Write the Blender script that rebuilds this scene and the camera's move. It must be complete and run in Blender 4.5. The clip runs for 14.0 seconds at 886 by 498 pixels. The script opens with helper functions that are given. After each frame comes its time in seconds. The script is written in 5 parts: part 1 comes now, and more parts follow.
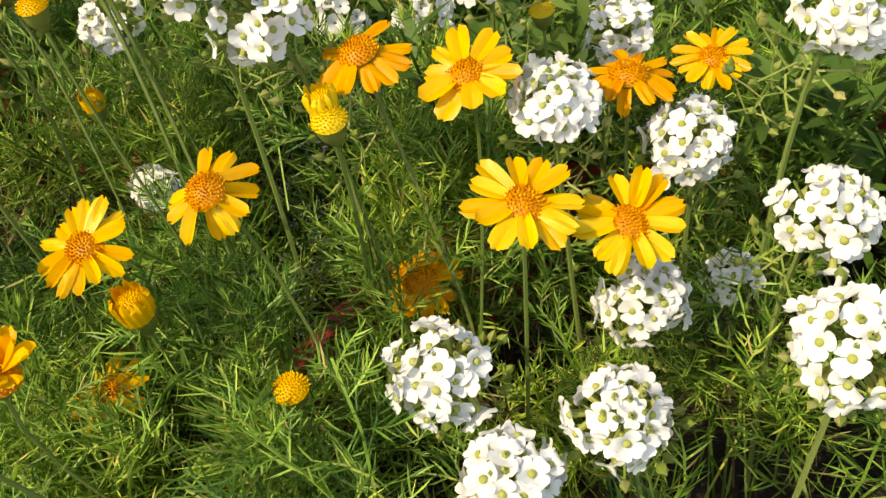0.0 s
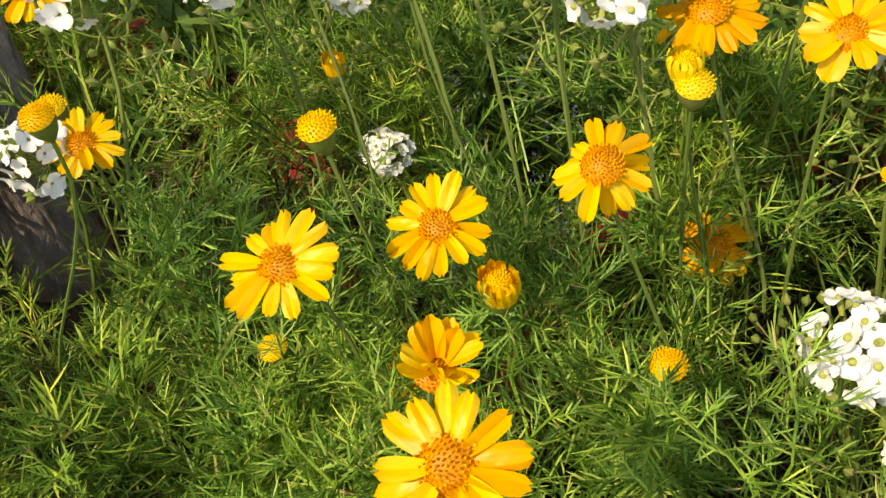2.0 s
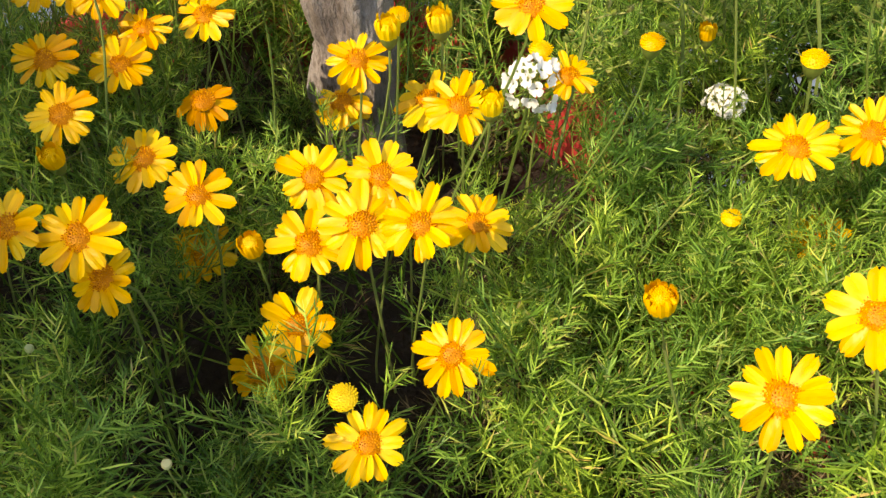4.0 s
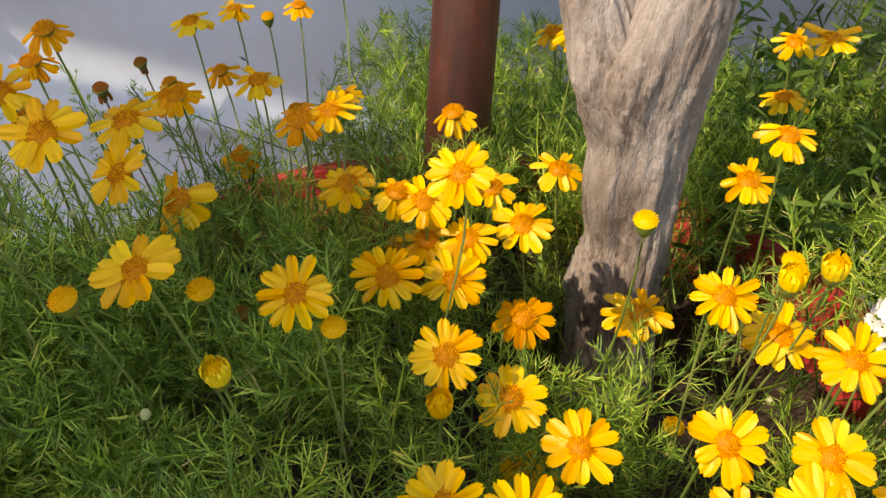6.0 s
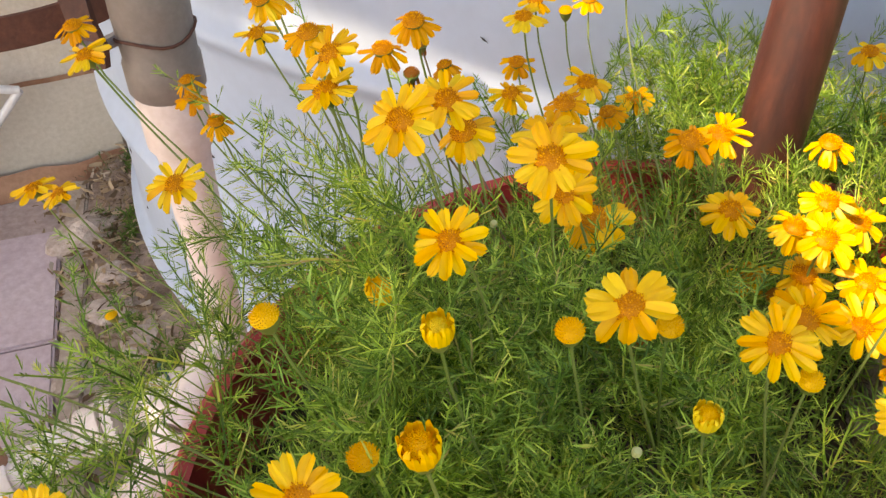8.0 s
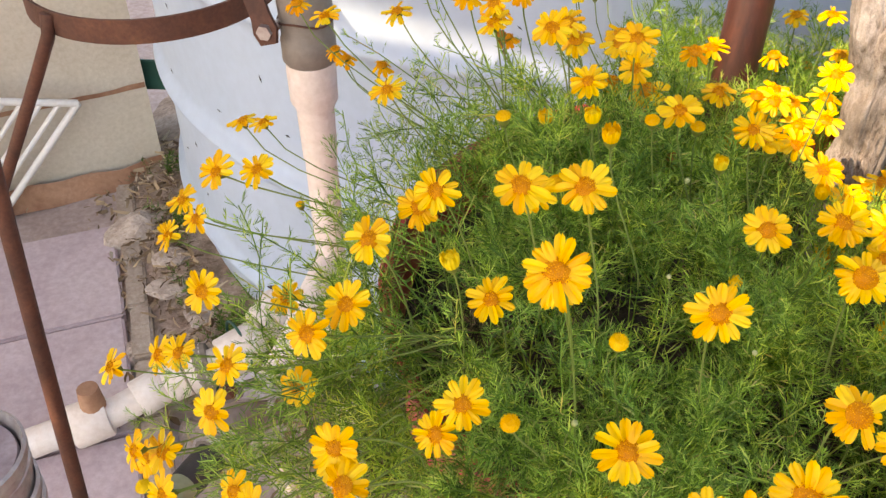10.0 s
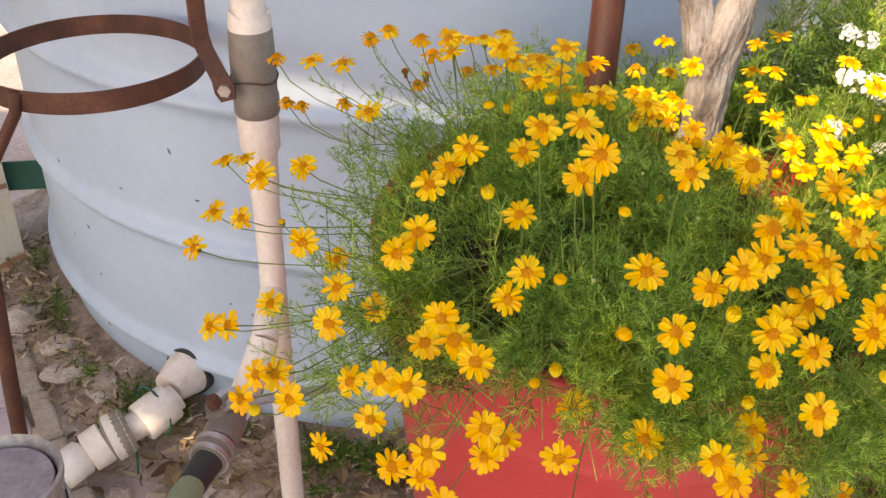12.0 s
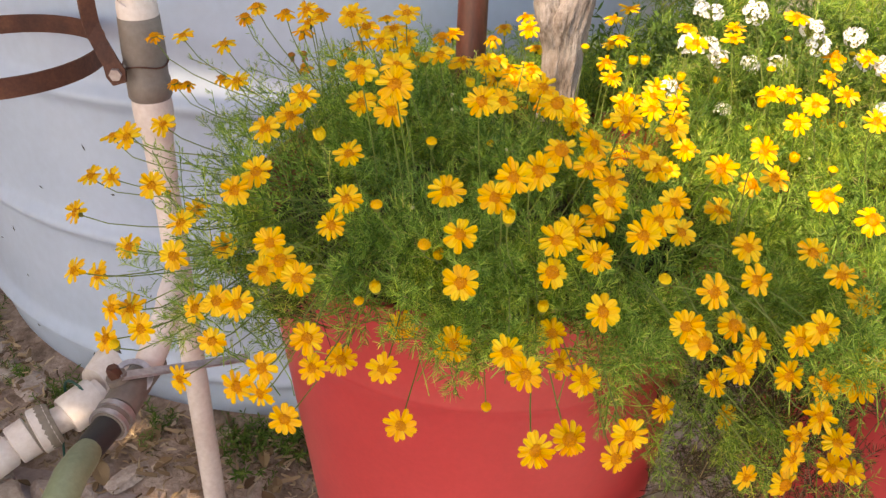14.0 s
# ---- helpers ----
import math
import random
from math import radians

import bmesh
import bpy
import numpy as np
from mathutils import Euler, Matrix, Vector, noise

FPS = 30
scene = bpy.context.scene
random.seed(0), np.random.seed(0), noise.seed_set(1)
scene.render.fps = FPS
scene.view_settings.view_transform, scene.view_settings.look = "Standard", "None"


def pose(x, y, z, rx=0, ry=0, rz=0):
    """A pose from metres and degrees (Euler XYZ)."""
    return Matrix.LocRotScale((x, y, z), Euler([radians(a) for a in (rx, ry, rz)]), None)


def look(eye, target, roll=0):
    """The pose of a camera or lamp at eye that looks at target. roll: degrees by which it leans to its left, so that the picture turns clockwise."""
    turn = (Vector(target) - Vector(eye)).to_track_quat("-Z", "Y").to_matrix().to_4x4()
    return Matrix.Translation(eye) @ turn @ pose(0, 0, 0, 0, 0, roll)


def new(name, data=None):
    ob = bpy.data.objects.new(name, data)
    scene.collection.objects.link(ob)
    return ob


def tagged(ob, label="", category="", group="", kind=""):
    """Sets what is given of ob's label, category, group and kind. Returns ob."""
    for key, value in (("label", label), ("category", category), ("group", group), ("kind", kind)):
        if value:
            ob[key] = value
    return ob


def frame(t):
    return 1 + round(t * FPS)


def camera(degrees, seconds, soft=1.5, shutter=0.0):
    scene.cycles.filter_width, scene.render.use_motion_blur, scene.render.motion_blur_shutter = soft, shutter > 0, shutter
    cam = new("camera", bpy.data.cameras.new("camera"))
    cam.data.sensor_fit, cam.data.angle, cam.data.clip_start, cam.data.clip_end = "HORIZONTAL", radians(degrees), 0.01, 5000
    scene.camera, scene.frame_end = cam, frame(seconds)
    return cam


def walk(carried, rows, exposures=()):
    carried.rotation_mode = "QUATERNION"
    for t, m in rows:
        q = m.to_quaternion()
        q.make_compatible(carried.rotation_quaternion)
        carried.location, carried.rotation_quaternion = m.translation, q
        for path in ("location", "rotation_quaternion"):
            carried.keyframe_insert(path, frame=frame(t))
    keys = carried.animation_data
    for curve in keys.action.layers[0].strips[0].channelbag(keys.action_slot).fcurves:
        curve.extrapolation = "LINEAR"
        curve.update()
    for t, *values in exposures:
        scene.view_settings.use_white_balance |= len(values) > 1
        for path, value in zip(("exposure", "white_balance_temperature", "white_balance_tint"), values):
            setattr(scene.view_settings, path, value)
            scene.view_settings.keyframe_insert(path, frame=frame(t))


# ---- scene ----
cam = camera(51.1, 14.0, 1.4)
PATH = [
    (0, pose(0.5452, 0.1638, 0.1940, 47.81, 6.68, 13.55)),
    (0.5, pose(0.5089, 0.1787, 0.1874, 47.20, 6.22, 13.87)),
    (1, pose(0.4996, 0.1917, 0.1901, 45.97, 6.09, 13.41)),
    (1.5, pose(0.4895, 0.1836, 0.2005, 44.60, 6.52, 12.44)),
    (2, pose(0.4660, 0.1573, 0.2034, 43.58, 6.85, 11.02)),
    (2.5, pose(0.4381, 0.1308, 0.2099, 43.09, 6.85, 9.46)),
    (3, pose(0.4137, 0.0965, 0.2214, 44.20, 6.89, 8.97)),
    (3.5, pose(0.3795, 0.0649, 0.2336, 44.70, 6.31, 8.51)),
    (4, pose(0.3516, 0.0468, 0.2531, 44.60, 3.65, 10.80)),
    (4.2, pose(0.3399, 0.0410, 0.2592, 45.11, 2.63, 11.96)),
    (6.3, pose(0.2292, 0.0735, 0.2768, 51.04, 2.09, 13.47)),
    (6.5, pose(0.2231, 0.0781, 0.2776, 50.57, 1.94, 13.16)),
    (7, pose(0.1943, 0.0897, 0.2873, 50.00, 1.04, 13.24)),
    (7.5, pose(0.1658, 0.0799, 0.2910, 49.53, 0.62, 15.56)),
    (8, pose(0.1334, 0.0505, 0.2918, 48.74, 0.65, 20.50)),
    (8.5, pose(0.1319, -0.0043, 0.3036, 48.14, 0.74, 23.40)),
    (8.7, pose(0.1395, -0.0305, 0.3086, 48.06, 0.21, 23.81)),
    (10.8, pose(0.0772, -0.2829, 0.3859, 53.04, 0.35, 7.32)),
    (11, pose(0.0565, -0.3015, 0.3829, 53.37, -0.10, 4.67)),
    (11.5, pose(0.0280, -0.3608, 0.3912, 55.83, -0.76, 3.12)),
    (12, pose(0.0271, -0.4090, 0.3934, 57.35, -1.30, 2.66)),
    (12.5, pose(0.0346, -0.4320, 0.3779, 57.71, -1.74, 2.33)),
    (13, pose(0.0484, -0.4451, 0.3715, 58.14, -1.62, 1.34)),
    (13.5, pose(0.0721, -0.4675, 0.3666, 58.70, -0.91, 0.49)),
    (14, pose(0.1220, -0.4861, 0.3715, 59.15, -0.62, 0.37)),
]
walk(cam, PATH, [(0, 0.96, 8500, 8), (2.0, 1.05, 8500, 8), (3.0, 1.1, 8500, 8), (4.2, 1.28, 8500, 10), (6.4, 1.16, 9100, 16), (7.5, 1.48, 9500, 18), (8.6, 2.08, 9700, 15), (10.9, 1.75, 9400, 15), (14, 1.5, 9400, 18)])

# ---- light ----
SUN = Vector((-0.40, -0.50, 0.77)).normalized()   # towards the sun
world = bpy.data.worlds.new("sky")
scene.world = world
world.use_nodes = True
wn = world.node_tree
sky = wn.nodes.new("ShaderNodeTexSky")
sky.sky_type = "NISHITA"
sky.sun_disc = False
sky.sun_elevation = math.asin(SUN.z)
sky.sun_rotation = math.atan2(SUN.x, SUN.y)
wn.links.new(sky.outputs[0], wn.nodes["Background"].inputs[0])
wn.nodes["Background"].inputs[1].default_value = 0.15
lamp = bpy.data.lights.new("sun", "SUN")
lamp.energy, lamp.angle, lamp.color = 2.25, radians(0.5), (1.0, 0.92, 0.78)
sun = new("sun", lamp)
sun.matrix_world = look(SUN * 5, (0, 0, 0))

GROUND = -0.646


# ---- materials ----
def material(name, rough=0.5, metal=0.0):
    m = bpy.data.materials.new(name)
    m.use_nodes = True
    b = m.node_tree.nodes["Principled BSDF"]
    b.inputs["Roughness"].default_value, b.inputs["Metallic"].default_value = rough, metal
    return m, m.node_tree, b


def node(nt, kind, **sockets):
    n = nt.nodes.new("ShaderNode" + kind)
    for key, value in sockets.items():
        n.inputs[key.replace("_", " ")].default_value = value
    return n


def ramp(nt, source, stops):
    r = nt.nodes.new("ShaderNodeValToRGB")
    r.color_ramp.elements[0].position, r.color_ramp.elements[0].color = stops[0][0], (*stops[0][1], 1)
    r.color_ramp.elements[1].position, r.color_ramp.elements[1].color = stops[-1][0], (*stops[-1][1], 1)
    for p, c in stops[1:-1]:
        r.color_ramp.elements.new(p).color = (*c, 1)
    nt.links.new(source, r.inputs[0])
    return r.outputs[0]


def noisy(nt, scale, detail=5.0, stretch=(1, 1, 1), rough=0.6):
    co = nt.nodes.new("ShaderNodeTexCoord")
    mp = node(nt, "Mapping", Scale=stretch)
    n = node(nt, "TexNoise", Scale=scale, Detail=detail, Roughness=rough)
    nt.links.new(co.outputs["Object"], mp.inputs[0])
    nt.links.new(mp.outputs[0], n.inputs["Vector"])
    return n.outputs[0]


def mixed(nt, fac, a, b, how="MIX"):
    mx = nt.nodes.new("ShaderNodeMix")
    mx.data_type, mx.blend_type = "RGBA", how
    for socket, value in ((mx.inputs[0], fac), (mx.inputs[6], a), (mx.inputs[7], b)):
        if isinstance(value, (int, float)):
            socket.default_value = value
        elif isinstance(value, tuple):
            socket.default_value = (*value, 1)
        else:
            nt.links.new(value, socket)
    return mx.outputs[2]


def bump(nt, b, source, strength=0.3, distance=0.002):
    bp = node(nt, "Bump", Strength=strength, Distance=distance)
    nt.links.new(source, bp.inputs["Height"])
    nt.links.new(bp.outputs[0], b.inputs["Normal"])


def two_scale(name, stops, rough, big, small, dark, amount=0.5, relief=0.3, depth=0.002, stretch=(1, 1, 1), metal=0.0):
    """A surface with broad stains and fine grain."""
    m, nt, b = material(name, rough, metal)
    col = ramp(nt, noisy(nt, big, 6, stretch), stops)
    fine = noisy(nt, small, 6, stretch)
    grain = ramp(nt, fine, [(0.35, dark), (0.7, (1, 1, 1))])
    nt.links.new(mixed(nt, amount, col, grain, "MULTIPLY"), b.inputs["Base Color"])
    if relief:
        bump(nt, b, fine, relief, depth)
    return m


def leafy(name, stops, see=0.35, by_object=False, rough=0.5, streak=0.0, clump=0.0, gloss=0.25):
    """A thin living surface that lets light through; each leaf or petal has its own tone."""
    m, nt, b = material(name, rough)
    if by_object:
        rnd = nt.nodes.new("ShaderNodeObjectInfo").outputs["Random"]
    else:
        rnd = nt.nodes.new("ShaderNodeNewGeometry").outputs["Random Per Island"]
    col = ramp(nt, rnd, stops)
    if streak:
        lines = noisy(nt, 900, 3, (0.12, 1, 1))
        col = mixed(nt, streak, col, ramp(nt, lines, [(0.35, (0.72, 0.55, 0.4)), (0.65, (1, 1, 1))]), "MULTIPLY")
    if clump:
        patch = noisy(nt, 18, 2)
        col = mixed(nt, clump, col, ramp(nt, patch, [(0.35, (0.62, 0.74, 0.78)), (0.5, (1, 1, 1)), (0.66, (1.25, 1.1, 0.85))]), "MULTIPLY")
        shoot = noisy(nt, 75, 2)
        col = mixed(nt, clump, col, ramp(nt, shoot, [(0.34, (0.6, 0.68, 0.6)), (0.5, (1, 1, 1)), (0.64, (1.35, 1.22, 1.05))]), "MULTIPLY")
    nt.links.new(col, b.inputs["Base Color"])
    b.inputs["Specular IOR Level"].default_value = gloss
    tr = nt.nodes.new("ShaderNodeBsdfTranslucent")
    nt.links.new(col, tr.inputs[0])
    mx = node(nt, "MixShader", Fac=see)
    nt.links.new(b.outputs[0], mx.inputs[1])
    nt.links.new(tr.outputs[0], mx.inputs[2])
    nt.links.new(mx.outputs[0], nt.nodes["Material Output"].inputs[0])
    return m


FERN = leafy("feathery_leaf", [(0.0, (0.065, 0.15, 0.022)), (0.5, (0.19, 0.35, 0.048)), (0.84, (0.42, 0.62, 0.12)), (0.96, (0.5, 0.56, 0.13)), (1.0, (0.42, 0.33, 0.16))], 0.32, False, 0.42, 0.0, 0.9, 0.3)
BROAD = leafy("broad_leaf", [(0.0, (0.05, 0.11, 0.014)), (0.7, (0.1, 0.19, 0.03)), (1.0, (0.2, 0.29, 0.06))], 0.35)
STALK = leafy("stalk", [(0.0, (0.11, 0.17, 0.035)), (1.0, (0.2, 0.25, 0.07))], 0.1, True)
DRYSTALK = two_scale("dry_stalk", [(0.3, (0.14, 0.1, 0.06)), (0.7, (0.26, 0.2, 0.11))], 0.8, 60, 300, (0.6, 0.55, 0.5))
PETAL = leafy("yellow_petal", [(0.0, (0.92, 0.47, 0.003)), (0.5, (0.94, 0.57, 0.007)), (1.0, (0.95, 0.67, 0.02))], 0.32, True, 0.42, 0.35, 0.0, 0.4)
DISC = leafy("orange_disc", [(0.0, (0.5, 0.17, 0.002)), (0.5, (0.72, 0.29, 0.003)), (1.0, (0.9, 0.47, 0.008))], 0.1)
BUDM = leafy("yellow_bud", [(0.0, (0.8, 0.42, 0.004)), (0.6, (0.85, 0.55, 0.01)), (1.0, (0.8, 0.6, 0.03))], 0.15, True)
CALYX = leafy("green_calyx", [(0.0, (0.12, 0.17, 0.03)), (1.0, (0.2, 0.22, 0.05))], 0.1, True)
WHITE = leafy("white_petal", [(0.0, (0.8, 0.8, 0.8)), (1.0, (0.88, 0.88, 0.87))], 0.25)
EYE = leafy("floret_eye", [(0.0, (0.3, 0.33, 0.06)), (1.0, (0.42, 0.44, 0.12))], 0.1)
SOIL = two_scale("soil", [(0.3, (0.03, 0.02, 0.014)), (0.7, (0.09, 0.06, 0.04))], 0.95, 30, 160, (0.4, 0.35, 0.3), 0.7, 1.0, 0.006)
CONCRETE = two_scale("concrete", [(0.3, (0.4, 0.31, 0.28)), (0.55, (0.52, 0.43, 0.41)), (0.75, (0.58, 0.49, 0.45))], 0.85, 4, 90, (0.55, 0.5, 0.48), 0.6, 0.5, 0.003)
DIRT = two_scale("dirt", [(0.33, (0.19, 0.135, 0.1)), (0.5, (0.45, 0.34, 0.28)), (0.66, (0.62, 0.5, 0.43))], 0.95, 12, 120, (0.45, 0.4, 0.35), 0.7, 0.9, 0.005)
ROCK = two_scale("pale_rock", [(0.35, (0.46, 0.37, 0.32)), (0.65, (0.66, 0.57, 0.51))], 0.85, 18, 140, (0.55, 0.5, 0.45), 0.6, 0.8, 0.004)
PLASTER = two_scale("cream_plaster", [(0.3, (0.5, 0.42, 0.33)), (0.55, (0.62, 0.55, 0.46)), (0.8, (0.66, 0.6, 0.52))], 0.85, 3, 120, (0.7, 0.66, 0.6), 0.5, 0.3, 0.002)
STAIN = two_scale("rust_stained_plaster", [(0.35, (0.25, 0.11, 0.06)), (0.65, (0.45, 0.25, 0.16))], 0.9, 9, 120, (0.6, 0.55, 0.5), 0.5, 0.3, 0.002)
TANK = two_scale("pale_blue_plastic", [(0.3, (0.38, 0.48, 0.61)), (0.6, (0.47, 0.57, 0.7)), (0.85, (0.53, 0.62, 0.73))], 0.42, 2.2, 60, (0.84, 0.84, 0.84), 0.4, 0.06, 0.001)
POT = two_scale("red_plastic", [(0.3, (0.42, 0.035, 0.038)), (0.7, (0.52, 0.052, 0.052))], 0.38, 5, 150, (0.82, 0.8, 0.8), 0.5, 0.08, 0.0008)
RUST = two_scale("rusty_iron", [(0.3, (0.06, 0.022, 0.014)), (0.6, (0.13, 0.045, 0.025)), (0.8, (0.2, 0.08, 0.04))], 0.75, 25, 300, (0.5, 0.45, 0.42), 0.6, 0.4, 0.0008)
POLEM = two_scale("red_brown_painted_steel", [(0.32, (0.03, 0.01, 0.008)), (0.5, (0.085, 0.022, 0.013)), (0.7, (0.15, 0.042, 0.024))], 0.5, 30, 260, (0.5, 0.45, 0.4), 0.7, 0.4, 0.001, (1, 1, 0.3))
PVC = two_scale("old_white_pvc", [(0.3, (0.7, 0.58, 0.52)), (0.65, (0.82, 0.75, 0.71))], 0.45, 8, 160, (0.75, 0.7, 0.65), 0.5, 0.1, 0.0006)
OLDPVC = two_scale("grimy_white_pvc", [(0.28, (0.55, 0.45, 0.39)), (0.42, (0.76, 0.68, 0.63)), (0.7, (0.84, 0.79, 0.76))], 0.42, 16, 90, (0.72, 0.66, 0.6), 0.5, 0.08, 0.0005)
GREYPVC = two_scale("grey_brown_plastic", [(0.3, (0.16, 0.13, 0.11)), (0.7, (0.27, 0.23, 0.2))], 0.5, 14, 200, (0.7, 0.66, 0.62), 0.5, 0.1, 0.0006)
HOSE = two_scale("faded_green_hose", [(0.3, (0.2, 0.25, 0.14)), (0.7, (0.32, 0.36, 0.22))], 0.55, 14, 200, (0.7, 0.66, 0.62), 0.5, 0.1, 0.0006)
DARK = two_scale("dark_rubber", [(0.3, (0.02, 0.02, 0.02)), (0.7, (0.05, 0.045, 0.04))], 0.6, 20, 200, (0.7, 0.66, 0.62), 0.5)
TIN = two_scale("dull_tin", [(0.3, (0.4, 0.38, 0.38)), (0.7, (0.66, 0.63, 0.62))], 0.36, 15, 120, (0.6, 0.5, 0.5), 0.6, 0.1, 0.0005, (1, 1, 1), 0.7)
GREEN = two_scale("green_plastic", [(0.3, (0.008, 0.07, 0.05)), (0.7, (0.015, 0.11, 0.08))], 0.5, 12, 120, (0.7, 0.7, 0.7), 0.4)
ENAMEL = two_scale("white_enamel", [(0.3, (0.7, 0.68, 0.66)), (0.7, (0.8, 0.79, 0.78))], 0.4, 12, 120, (0.8, 0.78, 0.75), 0.4)
LATH = two_scale("weathered_lath", [(0.3, (0.2, 0.17, 0.14)), (0.7, (0.34, 0.29, 0.24))], 0.85, 10, 120, (0.6, 0.56, 0.5), 0.6, 0.4, 0.001, (1, 1, 0.15))
DRYLEAF = leafy("dry_leaf", [(0.0, (0.1, 0.055, 0.03)), (1.0, (0.36, 0.25, 0.14))], 0.1, True, 0.8)


def bark():
    """Pinkish grey bark: pale smooth patches, brown stringy fissures along the grain."""
    m, nt, b = material("grey_bark", 0.9)
    base = ramp(nt, noisy(nt, 42, 5, (1, 1, 0.6)), [(0.32, (0.17, 0.135, 0.12)), (0.43, (0.28, 0.24, 0.225)), (0.55, (0.40, 0.36, 0.35)), (0.7, (0.48, 0.45, 0.45))])
    strings = noisy(nt, 300, 5, (1, 1, 0.34), 0.7)
    where = ramp(nt, noisy(nt, 26, 3, (1, 1, 0.7)), [(0.38, (0.95, 0.95, 0.95)), (0.58, (0.2, 0.2, 0.2))])
    col = mixed(nt, where, base, mixed(nt, 1.0, base, ramp(nt, strings, [(0.38, (0.3, 0.24, 0.2)), (0.5, (0.85, 0.8, 0.78)), (0.62, (1.1, 1.08, 1.07))]), "MULTIPLY"))
    nt.links.new(mixed(nt, 0.5, col, ramp(nt, noisy(nt, 900, 3), [(0.35, (0.6, 0.55, 0.5)), (0.65, (1, 1, 1))]), "MULTIPLY"), b.inputs["Base Color"])
    bump(nt, b, strings, 1.0, 0.003)
    return m


BARK = bark()


# ---- mesh helpers ----
def mesh_of(name, bm, mat, smooth=True):
    me = bpy.data.meshes.new(name)
    bm.to_mesh(me)
    bm.free()
    me.materials.append(mat)
    if smooth:
        me.polygons.foreach_set("use_smooth", [True] * len(me.polygons))
        if len(me.polygons) < 4000:
            me.set_sharp_from_angle(angle=radians(42))
    return me


def part(name, bm, mat, parent, label="", smooth=True):
    ob = new(name, mesh_of(name, bm, mat, smooth))
    ob.parent = parent
    return tagged(ob, label)


def thing(name, at, label, category, group="", kind=""):
    ob = new(name)
    ob.location = at
    ob.empty_display_size = 0.01
    return tagged(ob, label, category, group, kind)


def frame_along(points, i):
    a, b = points[max(i - 1, 0)], points[min(i + 1, len(points) - 1)]
    d = (b - a).normalized()
    u = d.cross(Vector((0, 0, 1)))
    if u.length < 0.05:
        u = d.cross(Vector((0, 1, 0)))
    u.normalize()
    return u, u.cross(d).normalized()


def tube(points, radii, sides=8, bm=None, caps=True):
    """A round bar along points."""
    bm = bm or bmesh.new()
    points = [Vector(p) for p in points]
    if isinstance(radii, (int, float)):
        radii = [radii] * len(points)
    rings = []
    for i, p in enumerate(points):
        u, v = frame_along(points, i)
        rings.append([bm.verts.new(p + radii[i] * (math.cos(a) * u + math.sin(a) * v)) for a in (2 * math.pi * k / sides for k in range(sides))])
    for r0, r1 in zip(rings, rings[1:]):
        for k in range(sides):
            bm.faces.new((r0[k], r0[(k + 1) % sides], r1[(k + 1) % sides], r1[k]))
    if caps and sides > 2:
        bm.faces.new(rings[0][::-1])
        bm.faces.new(rings[-1])
    return bm


def lathe(profile, sides=48, bm=None):
    """A turned form round z, from rows of radius and height."""
    bm = bm or bmesh.new()
    rings = []
    for r, z in profile:
        if r < 1e-6:
            rings.append([bm.verts.new((0, 0, z))])
        else:
            rings.append([bm.verts.new((r * math.cos(a), r * math.sin(a), z)) for a in (2 * math.pi * k / sides for k in range(sides))])
    for r0, r1 in zip(rings, rings[1:]):
        for k in range(sides):
            a, b, c, d = r0[k % len(r0)], r0[(k + 1) % len(r0)], r1[(k + 1) % len(r1)], r1[k % len(r1)]
            loop = [v for n, v in enumerate((a, b, c, d)) if v not in (a, b, c, d)[:n]]
            if len(loop) > 2:
                bm.faces.new(loop)
    return bm


def box(size, at=(0, 0, 0), bevel=0.0, bm=None, turn=None):
    bm = bm or bmesh.new()
    m = Matrix.Translation(at) @ (turn.to_4x4() if turn else Matrix()) @ Matrix.Diagonal((*size, 1))
    made = bmesh.ops.create_cube(bm, size=1, matrix=m)
    if bevel:
        edges = list({e for v in made["verts"] for e in v.link_edges})
        bmesh.ops.bevel(bm, geom=edges, offset=bevel, segments=2, affect="EDGES")
    return bm


# ---- ground, wall, sun-blocking slabs ----
def ground():
    bm = bmesh.new()
    xs = [-400, -40, -6, -2.5] + [-1.6 + 0.05 * k for k in range(57)] + [2.5, 6, 40, 400]
    ys = [-400, -40, -6, -2.5] + [-1.0 + 0.05 * k for k in range(57)] + [3, 6, 40, 400]
    grid = [[bm.verts.new((x, y, GROUND + (0.012 * noise.noise((x * 4, y * 4, 0)) + 0.006 * noise.noise((x * 17, y * 17, 3)) if abs(x) < 2 and abs(y) < 2 else 0))) for x in xs] for y in ys]
    for j in range(len(ys) - 1):
        for i in range(len(xs) - 1):
            bm.faces.new((grid[j][i], grid[j][i + 1], grid[j + 1][i + 1], grid[j + 1][i]))
    tagged(new("ground", mesh_of("ground", bm, CONCRETE)), "worn pinkish grey concrete ground with dirt", "ground", kind="structure")
    bm = bmesh.new()
    rows = []
    for k in range(44):
        a = radians(168 + k * 4.5)
        for r in (0.70, 0.79, 0.9):
            wob = 0.05 * noise.noise((a * 3, r * 9, 5))
            rr = r + (wob if r > 0.7 else 0)
            rows.append(bm.verts.new((-0.092 + rr * math.cos(a), 1.328 + rr * math.sin(a), GROUND + (0.045 if r == 0.70 else 0.032 + 0.01 * wob if r == 0.79 else -0.012))))
    for k in range(43):
        for j in range(2):
            bm.faces.new((rows[3 * k + j], rows[3 * k + j + 1], rows[3 * k + 4 + j], rows[3 * k + 3 + j]))
    tagged(new("dirt_bank", mesh_of("dirt_bank", bm, DIRT)), "bank of brown dirt and debris round the tank's foot", "dirt", kind="structure")


